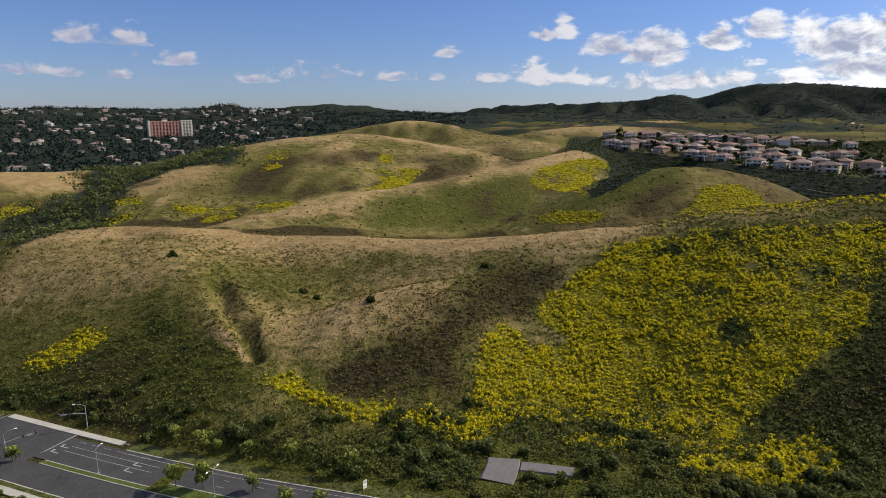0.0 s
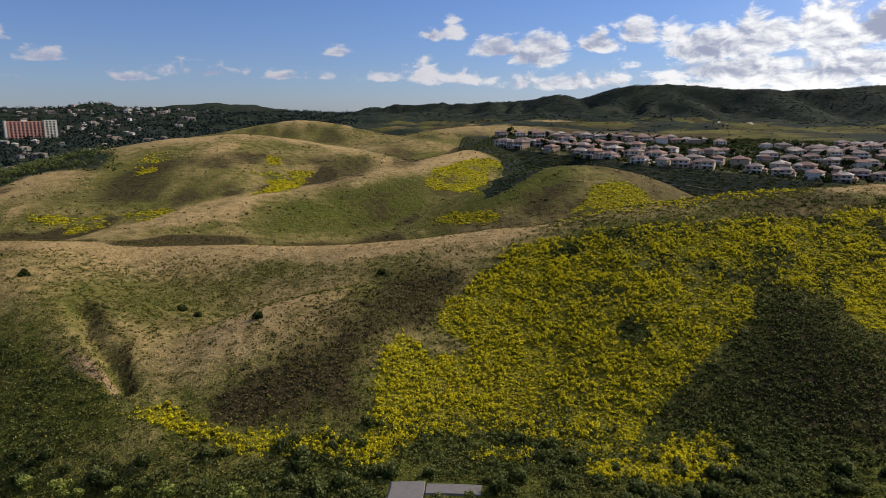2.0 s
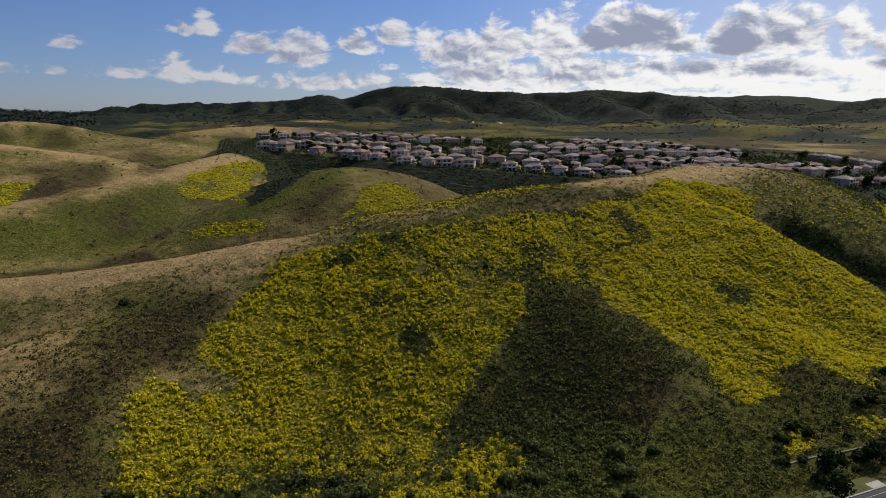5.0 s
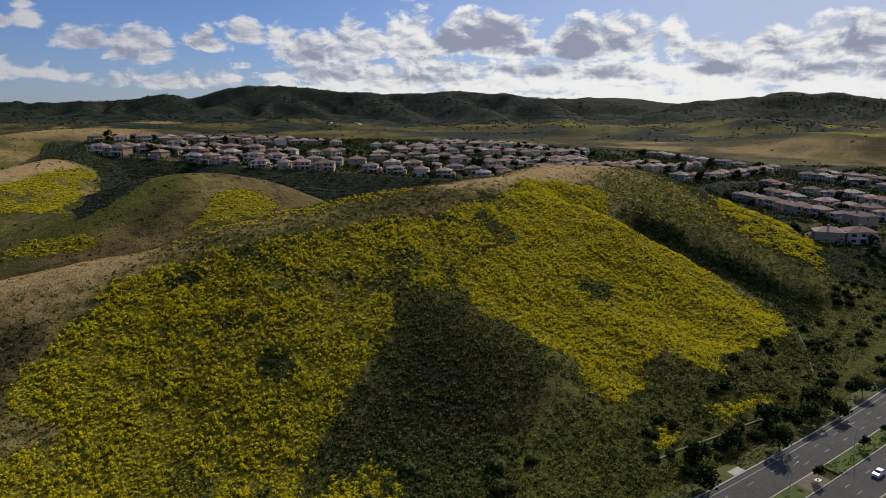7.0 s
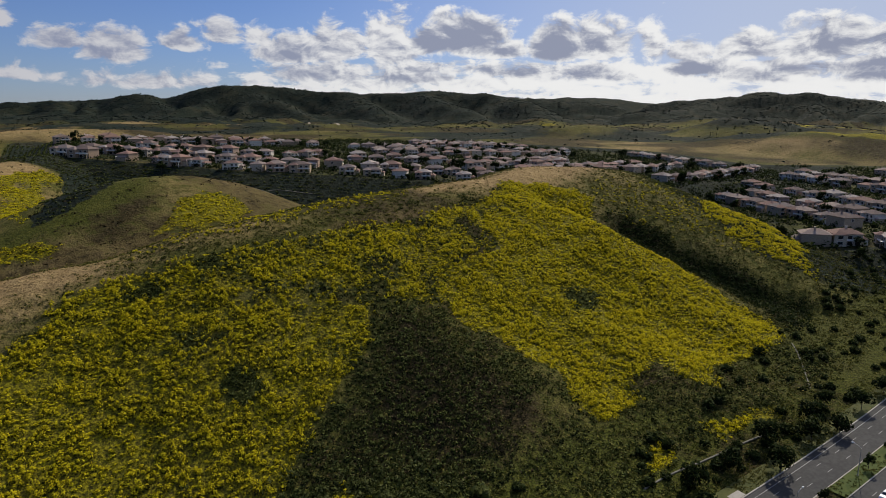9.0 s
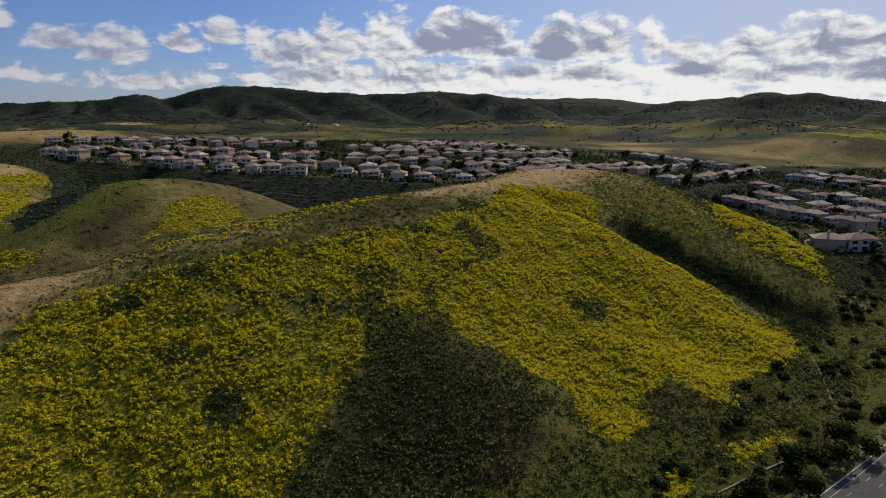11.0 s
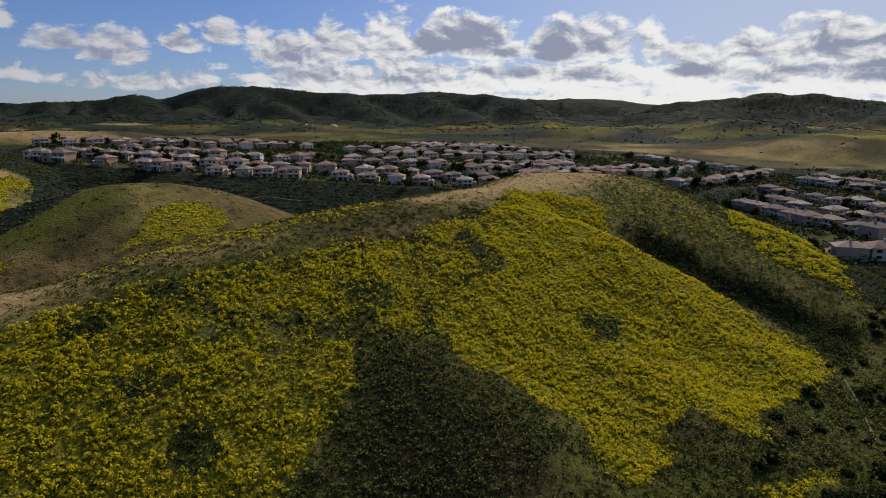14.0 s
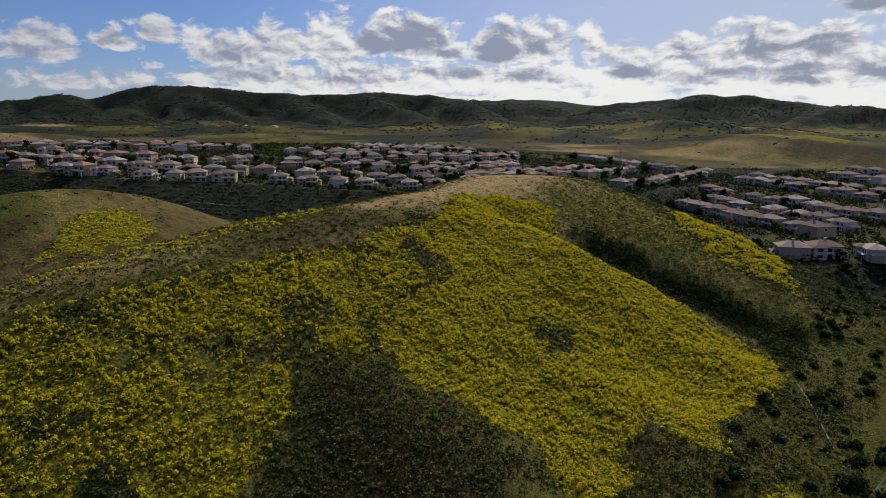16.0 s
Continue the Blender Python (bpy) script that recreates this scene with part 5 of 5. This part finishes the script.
# ---- street furniture ----
def street_lamp(arms, x, y, turn, label, base=0.12):
    root = tagged(new("street_lamp"), label, "street lamp", group="street lamps")
    bm = bmesh.new()
    tube(bm, [(0, 0, -0.2), (0, 0, 0.5), (0, 0, 4.5), (0, 0, 8.6)], [0.16, 0.12, 0.10, 0.07], 8)
    part("pole", bm, STEEL, root)
    bm = bmesh.new()
    box(bm, -0.25, 0.25, -0.25, 0.25, -0.25, 0.06)
    part("base_plate", bm, CONCRETE, root)
    for s in arms:
        bm = bmesh.new()
        tube(bm, [(0, 0, 8.4), (s * 0.9, 0, 9.0), (s * 2.0, 0, 9.25)], [0.055, 0.05, 0.045], 6)
        part("arm", bm, STEEL, root)
        bm = bmesh.new()
        tube(bm, [(s * 1.9, 0, 9.25), (s * 2.2, 0, 9.28), (s * 2.75, 0, 9.22), (s * 2.9, 0, 9.18)], [0.08, 0.2, 0.2, 0.08], 8)
        part("lamp_head", bm, LAMP_GLASS, root)
    root.matrix_basis = Matrix.Translation((x, y, float(road_height(x)) + base)) @ pose(0, 0, 0, 0, 0, turn)
    return root


street_lamp((1, -1), -70, 176.5, 70, "tall grey double-armed street lamp on the median")
street_lamp((1,), -113, 190.5, 70, "tall grey street lamp on the median")
street_lamp((1,), 199, 101.8, -10, "tall grey street lamp on the median")
street_lamp((1,), 234, 96.0, 75, "tall grey street lamp on the median")
street_lamp((-1,), 330, 100.3, 80, "tall grey street lamp beside the carriageway")


def traffic_signal(x, y, turn, label):
    root = tagged(new("traffic_signal"), label, "traffic signal", group="traffic signals")
    bm = bmesh.new()
    tube(bm, [(0, 0, -0.2), (0, 0, 5.5), (0, 0, 8.8)], [0.2, 0.15, 0.1], 8)
    part("pole", bm, STEEL, root)
    bm = bmesh.new()
    tube(bm, [(0, 0, 5.6), (4, 0, 6.3), (9.5, 0, 6.9)], [0.12, 0.1, 0.06], 7)
    part("mast_arm", bm, STEEL, root)
    bm = bmesh.new()
    tube(bm, [(0, 0, 8.6), (1.5, 0, 9.6), (3.2, 0, 9.9)], [0.07, 0.06, 0.05], 6)
    part("lamp_arm", bm, STEEL, root)
    bm = bmesh.new()
    tube(bm, [(3.1, 0, 9.9), (3.4, 0, 9.92), (3.9, 0, 9.86), (4.1, 0, 9.8)], [0.08, 0.2, 0.2, 0.08], 8)
    part("lamp_head", bm, LAMP_GLASS, root)
    for d in (5.5, 9.2):
        bm = bmesh.new()
        z = 5.6 + 0.14 * d
        box(bm, d - 0.22, d + 0.22, -0.16, 0.16, z - 0.55, z + 0.55)
        head = part("signal_head", bm, DARK_METAL, root)
        for k in (-0.34, 0.0, 0.34):
            bm = bmesh.new()
            tube(bm, [(d, -0.16, z + k), (d, -0.34, z + k)], [0.13, 0.12], 10)
            part("visor", bm, DARK_METAL, head)
    bm = bmesh.new()
    box(bm, 6.6, 8.2, -0.06, 0.0, 6.1, 6.6)
    part("street_sign", bm, PAINT_WHITE, root, "blank pale street sign")
    root.matrix_basis = Matrix.Translation((x, y, float(road_height(x)) + 0.1)) @ pose(0, 0, 0, 0, 0, turn)
    return root


traffic_signal(-134, 222.5, 205, "grey traffic signal mast with a long arm at the junction")
traffic_signal(-150, 200.8, 35, "grey traffic signal mast with a long arm at the junction")
traffic_signal(-183, 240.0, 250, "grey traffic signal mast beyond the junction")

notice = tagged(new("notice_board"), "white upright notice board on posts in the verge", "sign")
bm = bmesh.new()
box(bm, -0.7, 0.7, -0.05, 0.05, 0.7, 3.4)
part("panel", bm, TRIM, notice)
for s in (-0.55, 0.55):
    bm = bmesh.new()
    box(bm, s - 0.05, s + 0.05, 0.05, 0.15, -0.3, 3.3)
    part("post", bm, TRIM, notice)
TEAL = plain("teal_print", (0.03, 0.16, 0.15), (0.05, 0.22, 0.2), 0.6, 4.0)
for z, w in ((2.9, 0.5), (2.55, 0.42), (1.3, 0.35)):
    bm = bmesh.new()
    box(bm, -w, w, -0.07, -0.05, z - 0.1, z + 0.1)
    part("print_bar", bm, TEAL, notice)
notice.matrix_basis = place(-24, 178, 48)

cover_box = tagged(new("utility_cover"), "pale concrete utility frame set in the median", "utility cover")
bm = bmesh.new()
for a in ((-1.0, 1.0, -0.7, -0.35), (-1.0, 1.0, 0.35, 0.7), (-1.0, -0.6, -0.35, 0.35), (0.6, 1.0, -0.35, 0.35)):
    box(bm, *a, 0.0, 0.12)
part("frame", bm, TRIM, cover_box)
bm = bmesh.new()
box(bm, -0.6, 0.6, -0.35, 0.35, 0.0, 0.06)
part("lid", bm, DARK_METAL, cover_box)
cover_box.matrix_basis = Matrix.Translation((212, 98.7, float(road_height(212)) + 0.13)) @ pose(0, 0, 0, 0, 0, -9)


def car(x, y, turn, paint, label):
    root = tagged(new("car"), label, "car", group="cars")
    bm = bmesh.new()
    side = [(-2.3, 0.35), (-2.35, 0.75), (-2.2, 1.05), (-1.95, 1.55), (-1.5, 1.68), (0.2, 1.66), (0.95, 1.12), (2.05, 0.98), (2.3, 0.75), (2.3, 0.35)]
    rows = []
    for yy, k in ((-0.92, 0.0), (-0.86, 0.06), (0.86, 0.06), (0.92, 0.0)):
        rows.append([bm.verts.new((px, yy * (0.84 if pz > 1.2 else 1.0), pz + (k if pz > 0.5 else 0))) for px, pz in side])
    for r, s in zip(rows[:-1], rows[1:]):
        for i in range(len(side)):
            j = (i + 1) % len(side)
            bm.faces.new((r[i], r[j], s[j], s[i]))
    bm.faces.new(rows[0])
    bm.faces.new(rows[-1][::-1])
    bmesh.ops.recalc_face_normals(bm, faces=bm.faces)
    part("body", bm, paint, root)
    for name, pts in (("windscreen", [(0.32, 1.64), (0.92, 1.2)]), ("rear_window", [(-1.97, 1.5), (-2.17, 1.12)])):
        bm = bmesh.new()
        out = 0.03 if name == "windscreen" else -0.03
        v = [bm.verts.new((px + o, yy, pz + 0.05)) for o in (0, out) for px, pz in pts for yy in (-0.68, 0.68)]
        for f in ((0, 1, 3, 2), (4, 6, 7, 5), (0, 2, 6, 4), (1, 5, 7, 3), (0, 4, 5, 1), (2, 3, 7, 6)):
            bm.faces.new([v[i] for i in f])
        part(name, bm, WINDOW_GLASS, root)
    for s in (-1, 1):
        bm = bmesh.new()
        box(bm, -1.8, 0.35, s * 0.845 - 0.02, s * 0.845 + 0.02, 1.18, 1.52)
        part("side_window", bm, WINDOW_GLASS, root)
        for wx in (-1.4, 1.45):
            bm = bmesh.new()
            tube(bm, [(wx, s * 0.72, 0.34), (wx, s * 0.95, 0.34)], [0.34, 0.34], 14)
            wheel = part("tyre", bm, DARK_METAL, root)
            bm = bmesh.new()
            tube(bm, [(wx, s * 0.94, 0.34), (wx, s * 0.97, 0.34)], [0.2, 0.19], 10)
            part("rim", bm, STEEL, wheel)
        for px, mat, nm in ((2.26, LAMP_GLASS, "headlight"), (-2.33, TEAL_RED, "tail_light")):
            bm = bmesh.new()
            box(bm, px - 0.05, px + 0.05, s * 0.68 - 0.16, s * 0.68 + 0.16, 0.72, 0.86)
            part(nm, bm, mat, root)
    root.matrix_basis = Matrix.Translation((x, y, float(road_height(x)) + 0.004)) @ pose(0, 0, 0, 0, 0, turn)
    return root


TEAL_RED = plain("red_lens", (0.25, 0.01, 0.01), (0.32, 0.02, 0.02), 0.4, 4.0)
WHITE_CAR = plain("white_car_paint", (0.72, 0.72, 0.72), (0.78, 0.78, 0.78), 0.25, 0.5, spec=0.5)
car(227, 87.6, 172, WHITE_CAR, "white sport utility car on the near carriageway")


# ---- houses on the terraces ----
def hip_roof(bm, x0, x1, y0, y1, z, rise, over=0.7):
    x0, x1, y0, y1 = x0 - over, x1 + over, y0 - over, y1 + over
    w, d = x1 - x0, y1 - y0
    k = min(w, d) / 2
    if w >= d:
        r = [(x0 + k, (y0 + y1) / 2), (x1 - k, (y0 + y1) / 2)]
    else:
        r = [((x0 + x1) / 2, y0 + k), ((x0 + x1) / 2, y1 - k)]
    if abs(w - d) < 0.2:
        r[1] = (r[1][0] + 0.1, r[1][1])
    lo = [bm.verts.new((*p, z - 0.18)) for p in ((x0, y0), (x1, y0), (x1, y1), (x0, y1))]
    e = [bm.verts.new((*p, z)) for p in ((x0, y0), (x1, y0), (x1, y1), (x0, y1))]
    a, b = [bm.verts.new((*p, z + rise)) for p in r]
    if w >= d:
        faces = [(e[0], e[1], b, a), (e[1], e[2], b), (e[2], e[3], a, b), (e[3], e[0], a)]
    else:
        faces = [(e[0], e[1], a), (e[1], e[2], b, a), (e[2], e[3], b), (e[3], e[0], a, b)]
    for f in faces:
        bm.faces.new(f)
    for i in range(4):
        bm.faces.new((lo[i], lo[(i + 1) % 4], e[(i + 1) % 4], e[i]))
    bm.faces.new(lo[::-1])


def window(parent, x, y, z, w, h, facing):
    """A window on a wall facing -y (0), +y (1), -x (2) or +x (3)."""
    bm = bmesh.new()
    box(bm, -w / 2 - 0.12, w / 2 + 0.12, -0.10, 0.06, -0.12, 0.0)
    box(bm, -w / 2 - 0.12, w / 2 + 0.12, -0.08, 0.06, h, h + 0.14)
    for s in (-1, 1):
        box(bm, s * (w / 2 + 0.06) - 0.06, s * (w / 2 + 0.06) + 0.06, -0.08, 0.06, 0.0, h)
    box(bm, -w / 2, w / 2, -0.03, 0.05, 0.0, h, 1)
    return part("window", bm, [TRIM, WINDOW_GLASS], parent, at=Matrix.Translation((x, y, z)) @ pose(0, 0, 0, 0, 0, (0, 180, -90, 90)[facing]))


def house(w, d, wing, seed, label):
    """Two storeys under hip roofs, with a single-storey wing and a loggia towards the view (-y)."""
    rs = random.Random(seed)
    root = tagged(new("house"), label, "house", group="hillside houses")
    hx, hy, h = w / 2, d / 2, 6.6
    bm = bmesh.new()
    box(bm, -hx, hx, -hy + 2.4, hy, -1.2, h)
    side = rs.choice((-1, 1))
    tx0, tx1 = (-hx, -hx + w * 0.42) if side < 0 else (hx - w * 0.42, hx)
    box(bm, tx0, tx1, -hy - 0.6, -hy + 2.4, -1.2, h - 0.3)
    part("wall", bm, STUCCO, root)
    bm = bmesh.new()
    hip_roof(bm, -hx, hx, -hy + 2.4, hy, h, 2.5)
    part("roof", bm, ROOF_TILE, root)
    bm = bmesh.new()
    hip_roof(bm, tx0, tx1, -hy - 0.6, -hy + 5.4, h - 0.28, 1.9)
    part("roof", bm, ROOF_TILE, root)
    # loggia: a deck on posts, with its own roof
    lx0, lx1 = (tx1, hx) if side < 0 else (-hx, tx0)
    bm = bmesh.new()
    box(bm, lx0 + 0.05, lx1, -hy - 0.2, -hy + 2.38, 2.9, 3.15)
    part("deck", bm, TRIM, root)
    for px in (lx0 + 0.35, lx1 - 0.35):
        bm = bmesh.new()
        box(bm, px - 0.22, px + 0.22, -hy - 0.1, -hy + 0.34, -1.2, 2.9)
        part("post", bm, STUCCO, root)
    bm = bmesh.new()
    box(bm, lx0 + 0.05, lx1, -hy - 0.2, -hy - 0.1, 3.15, 4.05)
    part("railing", bm, TRIM, root)
    if wing:
        wx0, wx1 = (hx, hx + wing) if side < 0 else (-hx - wing, -hx)
        bm = bmesh.new()
        box(bm, wx0 + 0.003, wx1 - 0.003, -hy + 4, hy - 1, -1.2, 3.4)
        part("wing", bm, STUCCO, root)
        bm = bmesh.new()
        hip_roof(bm, wx0, wx1, -hy + 4, hy - 1, 3.4, 1.5, 0.5)
        part("roof", bm, ROOF_TILE, root)
    cx = (tx0 + tx1) / 2
    for z in (0.8, 4.0):
        window(root, cx, -hy - 0.6, z, 2.6, 1.7, 0)
    for px in (lx0 + (lx1 - lx0) * 0.27, lx0 + (lx1 - lx0) * 0.73):
        window(root, px, -hy + 2.4, 0.1, 2.6, 2.3, 0)
        window(root, px, -hy + 2.4, 3.3, 2.2, 2.2, 0)
    window(root, -hx, 0.5, 4.0, 1.6, 1.5, 2)
    bm = bmesh.new()
    qx, qy = rs.uniform(-hx * 0.4, hx * 0.4), rs.uniform(0, hy * 0.4)
    box(bm, qx - 0.5, qx + 0.5, qy - 0.4, qy + 0.4, h + 0.6, h + 3.3)
    box(bm, qx - 0.6, qx + 0.6, qy - 0.5, qy + 0.5, h + 3.3, h + 3.55)
    part("chimney", bm, STUCCO, root)
    return root


MODELS = [house(15, 13.5, 3.2, 1, "two-storey stucco house with a brown tiled hip roof"), house(17, 14, 0, 2, "two-storey stucco house with a brown tiled hip roof"), house(14, 14.5, 3.6, 3, "two-storey stucco house with a brown tiled hip roof"), house(16, 12.5, 2.6, 4, "two-storey stucco house with a brown tiled hip roof")]
ROWS_OF_HOUSES = [
    [(192, 744), (246, 664), (290, 590), (340, 549), (393, 496), (474, 413)],
    [(225, 772), (282, 694), (326, 620), (374, 581), (428, 522), (505, 440)],
    [(232, 905), (330, 885), (430, 855), (524, 818)],
    [(262, 932), (355, 915), (450, 890), (550, 850)],
    [(440, 620), (520, 570), (610, 530), (700, 520)],
    [(462, 652), (540, 606), (630, 566), (720, 555)],
    [(540, 700), (640, 662), (740, 640), (840, 620)],
    [(560, 735), (660, 700), (770, 676), (880, 655)],
    [(690, 800), (790, 778), (890, 740)],
    [(715, 838), (810, 815), (905, 778)],
    [(540, 480), (620, 450), (720, 440), (840, 450)],
    [(640, 372), (740, 366), (850, 376), (945, 396)],
    [(486, 197), (505, 160), (520, 125), (535, 88)],
    [(560, 186), (600, 248), (652, 326)],
    [(592, 168), (634, 230), (688, 310)],
    [(628, 144), (670, 206), (725, 288), (756, 336)],
    [(697, 101), (740, 164), (797, 248), (850, 330)],
    [(725, 84), (769, 147), (825, 230), (882, 320)],
    [(838, 102), (895, 186), (952, 280)],
    [(908, 80), (962, 165), (1002, 240)],
    [(910, 430), (940, 510), (965, 590)],
    [(520, 520), (600, 490), (690, 478), (800, 484)],
    [(290, 800), (340, 730), (390, 680), (450, 690)],
    [(560, 790), (640, 760), (680, 752)],
]


def build_houses():
    rs = random.Random(21)
    spots = []
    for row in ROWS_OF_HOUSES:
        p = spline([(x, y, 0) for x, y in row], 2.0)[:, :2]
        along = np.concatenate([[0], np.cumsum(np.hypot(*np.diff(p, axis=0).T))])
        s = 2.0
        while s < along[-1]:
            x, y = np.interp(s, along, p[:, 0]), np.interp(s, along, p[:, 1])
            x2, y2 = np.interp(s + 4, along, p[:, 0]), np.interp(s + 4, along, p[:, 1])
            if (x2, y2) == (x, y):
                break
            turn = math.degrees(math.atan2(y2 - y, x2 - x)) + rs.uniform(-4, 4)
            if math.sin(radians(turn)) * (40 - x) - math.cos(radians(turn)) * (60 - y) < 0:
                turn += 180
            if rs.random() < 0.06:
                s += rs.uniform(8, 14)
                continue
            spots.append((x + rs.uniform(-3.5, 3.5), y + rs.uniform(-3.5, 3.5), turn + rs.choice((0, 0, 0, 0, 0, 180, 90, -90))))
            s += rs.uniform(17.5, 25.0)
    keep = []
    for s in spots:
        if all((s[0] - q[0]) ** 2 + (s[1] - q[1]) ** 2 > 16.5 ** 2 for q in keep):
            keep.append(s)
    z = ground_height(np.array([s[0] for s in keep]), np.array([s[1] for s in keep]))
    for i, (x, y, turn) in enumerate(keep):
        k = rs.uniform(0.88, 1.16)
        m = Matrix.Translation((x, y, float(z[i]) + 0.1)) @ pose(0, 0, 0, 0, 0, turn) @ Matrix.Diagonal((k, k, k * rs.uniform(0.92, 1.08), 1))
        if i < len(MODELS):
            MODELS[i].matrix_basis = m
        else:
            copy_thing(rs.choice(MODELS), Matrix.Identity(4)).matrix_basis = m
    return keep


homes = build_houses()

# garden trees between the houses
garden = [tree("garden_tree", 7.5, 3.4, 0.2, 150, 0.85, CROWN_DARK, 90 + k, "dark green garden tree between the houses") for k in range(3)]
for g in garden:
    tagged(g, group="garden trees")
spots, rnd = [], random.Random(31)
hxy = np.array([h[:2] for h in homes])
while len(spots) < 300:
    h = homes[rnd.randrange(len(homes))]
    x, y = h[0] + rnd.uniform(-24, 24), h[1] + rnd.uniform(-24, 24)
    if np.min(np.hypot(hxy[:, 0] - x, hxy[:, 1] - y)) > 10.5:
        spots.append((x, y))
plant(garden, spots, 32, 0.7, 1.6)

# ---- distant suburb ----
BRICK_PINK = plain("pink_brick", (0.46, 0.22, 0.16), (0.55, 0.28, 0.21), 0.9, 0.4)
PALE_WALL = plain("pale_render", (0.62, 0.55, 0.44), (0.70, 0.63, 0.52), 0.9, 0.4)


def tower_block():
    root = tagged(new("tower_block"), "long pink brick tower block with pale end bays above the trees", "apartment block")
    z0 = float(ground_height(np.array([-733.0]), np.array([1752.0]))[0]) - 4
    bm = bmesh.new()
    box(bm, -52, 26, -9, 9, 0, 44)
    part("wall", bm, BRICK_PINK, root)
    bm = bmesh.new()
    box(bm, 26.01, 54, -12, 10, 0, 47)
    part("end_wing", bm, PALE_WALL, root)
    bm = bmesh.new()
    box(bm, -56, -52.01, -10, 10, 0, 46)
    part("end_bay", bm, PALE_WALL, root)
    for k in range(9):
        bm = bmesh.new()
        box(bm, -49 + k * 8.2, -46 + k * 8.2, -10.2, -9, 2, 43)
        part("pier", bm, BRICK_PINK, root)
    for k in range(9):
        for f in range(11):
            bm = bmesh.new()
            box(bm, -45.4 + k * 8.2, -41.6 + k * 8.2, -9.25, -8.9, 3 + f * 3.7, 5.2 + f * 3.7)
            part("window", bm, WINDOW_GLASS, root)
    for k in range(3):
        for f in range(11):
            bm = bmesh.new()
            box(bm, 30 + k * 7.5, 34.5 + k * 7.5, -12.25, -11.9, 3 + f * 3.9, 5.4 + f * 3.9)
            part("window", bm, WINDOW_GLASS, root)
    bm = bmesh.new()
    box(bm, -20, -8, -5, 5, 44, 48)
    part("plant_room", bm, PALE_WALL, root)
    root.matrix_basis = Matrix.Translation((-733, 1752, z0)) @ pose(0, 0, 0, 0, 0, 32)


tower_block()


def far_house(w, d, h, seed):
    root = tagged(new("suburban_house"), "small pale house among the trees of the suburb", "house", group="suburb houses")
    bm = bmesh.new()
    box(bm, -w / 2, w / 2, -d / 2, d / 2, -2, h)
    part("wall", bm, FAR_WALL, root)
    bm = bmesh.new()
    hip_roof(bm, -w / 2, w / 2, -d / 2, d / 2, h, 2.6, 0.8)
    part("roof", bm, FAR_ROOF, root)
    window(root, 0, -d / 2, 2.4, w * 0.5, 1.8, 0)
    return root


kinds = [far_house(17, 10, 6, 1), far_house(13, 10, 6, 2), far_house(24, 11, 7, 3)]
spots, rnd = [], random.Random(41)
while len(spots) < 280:
    a, d = rnd.uniform(-41, -7), 1000 + 2600 * rnd.random() ** 0.9
    x, y = d * math.sin(radians(a)), d * math.cos(radians(a))
    if x / y < -0.29 + (d - 1000) * 0.00006 and math.hypot(x + 733, y - 1752) > 90:
        spots.append((x, y))
plant(kinds, spots, 42, 0.8, 1.2)
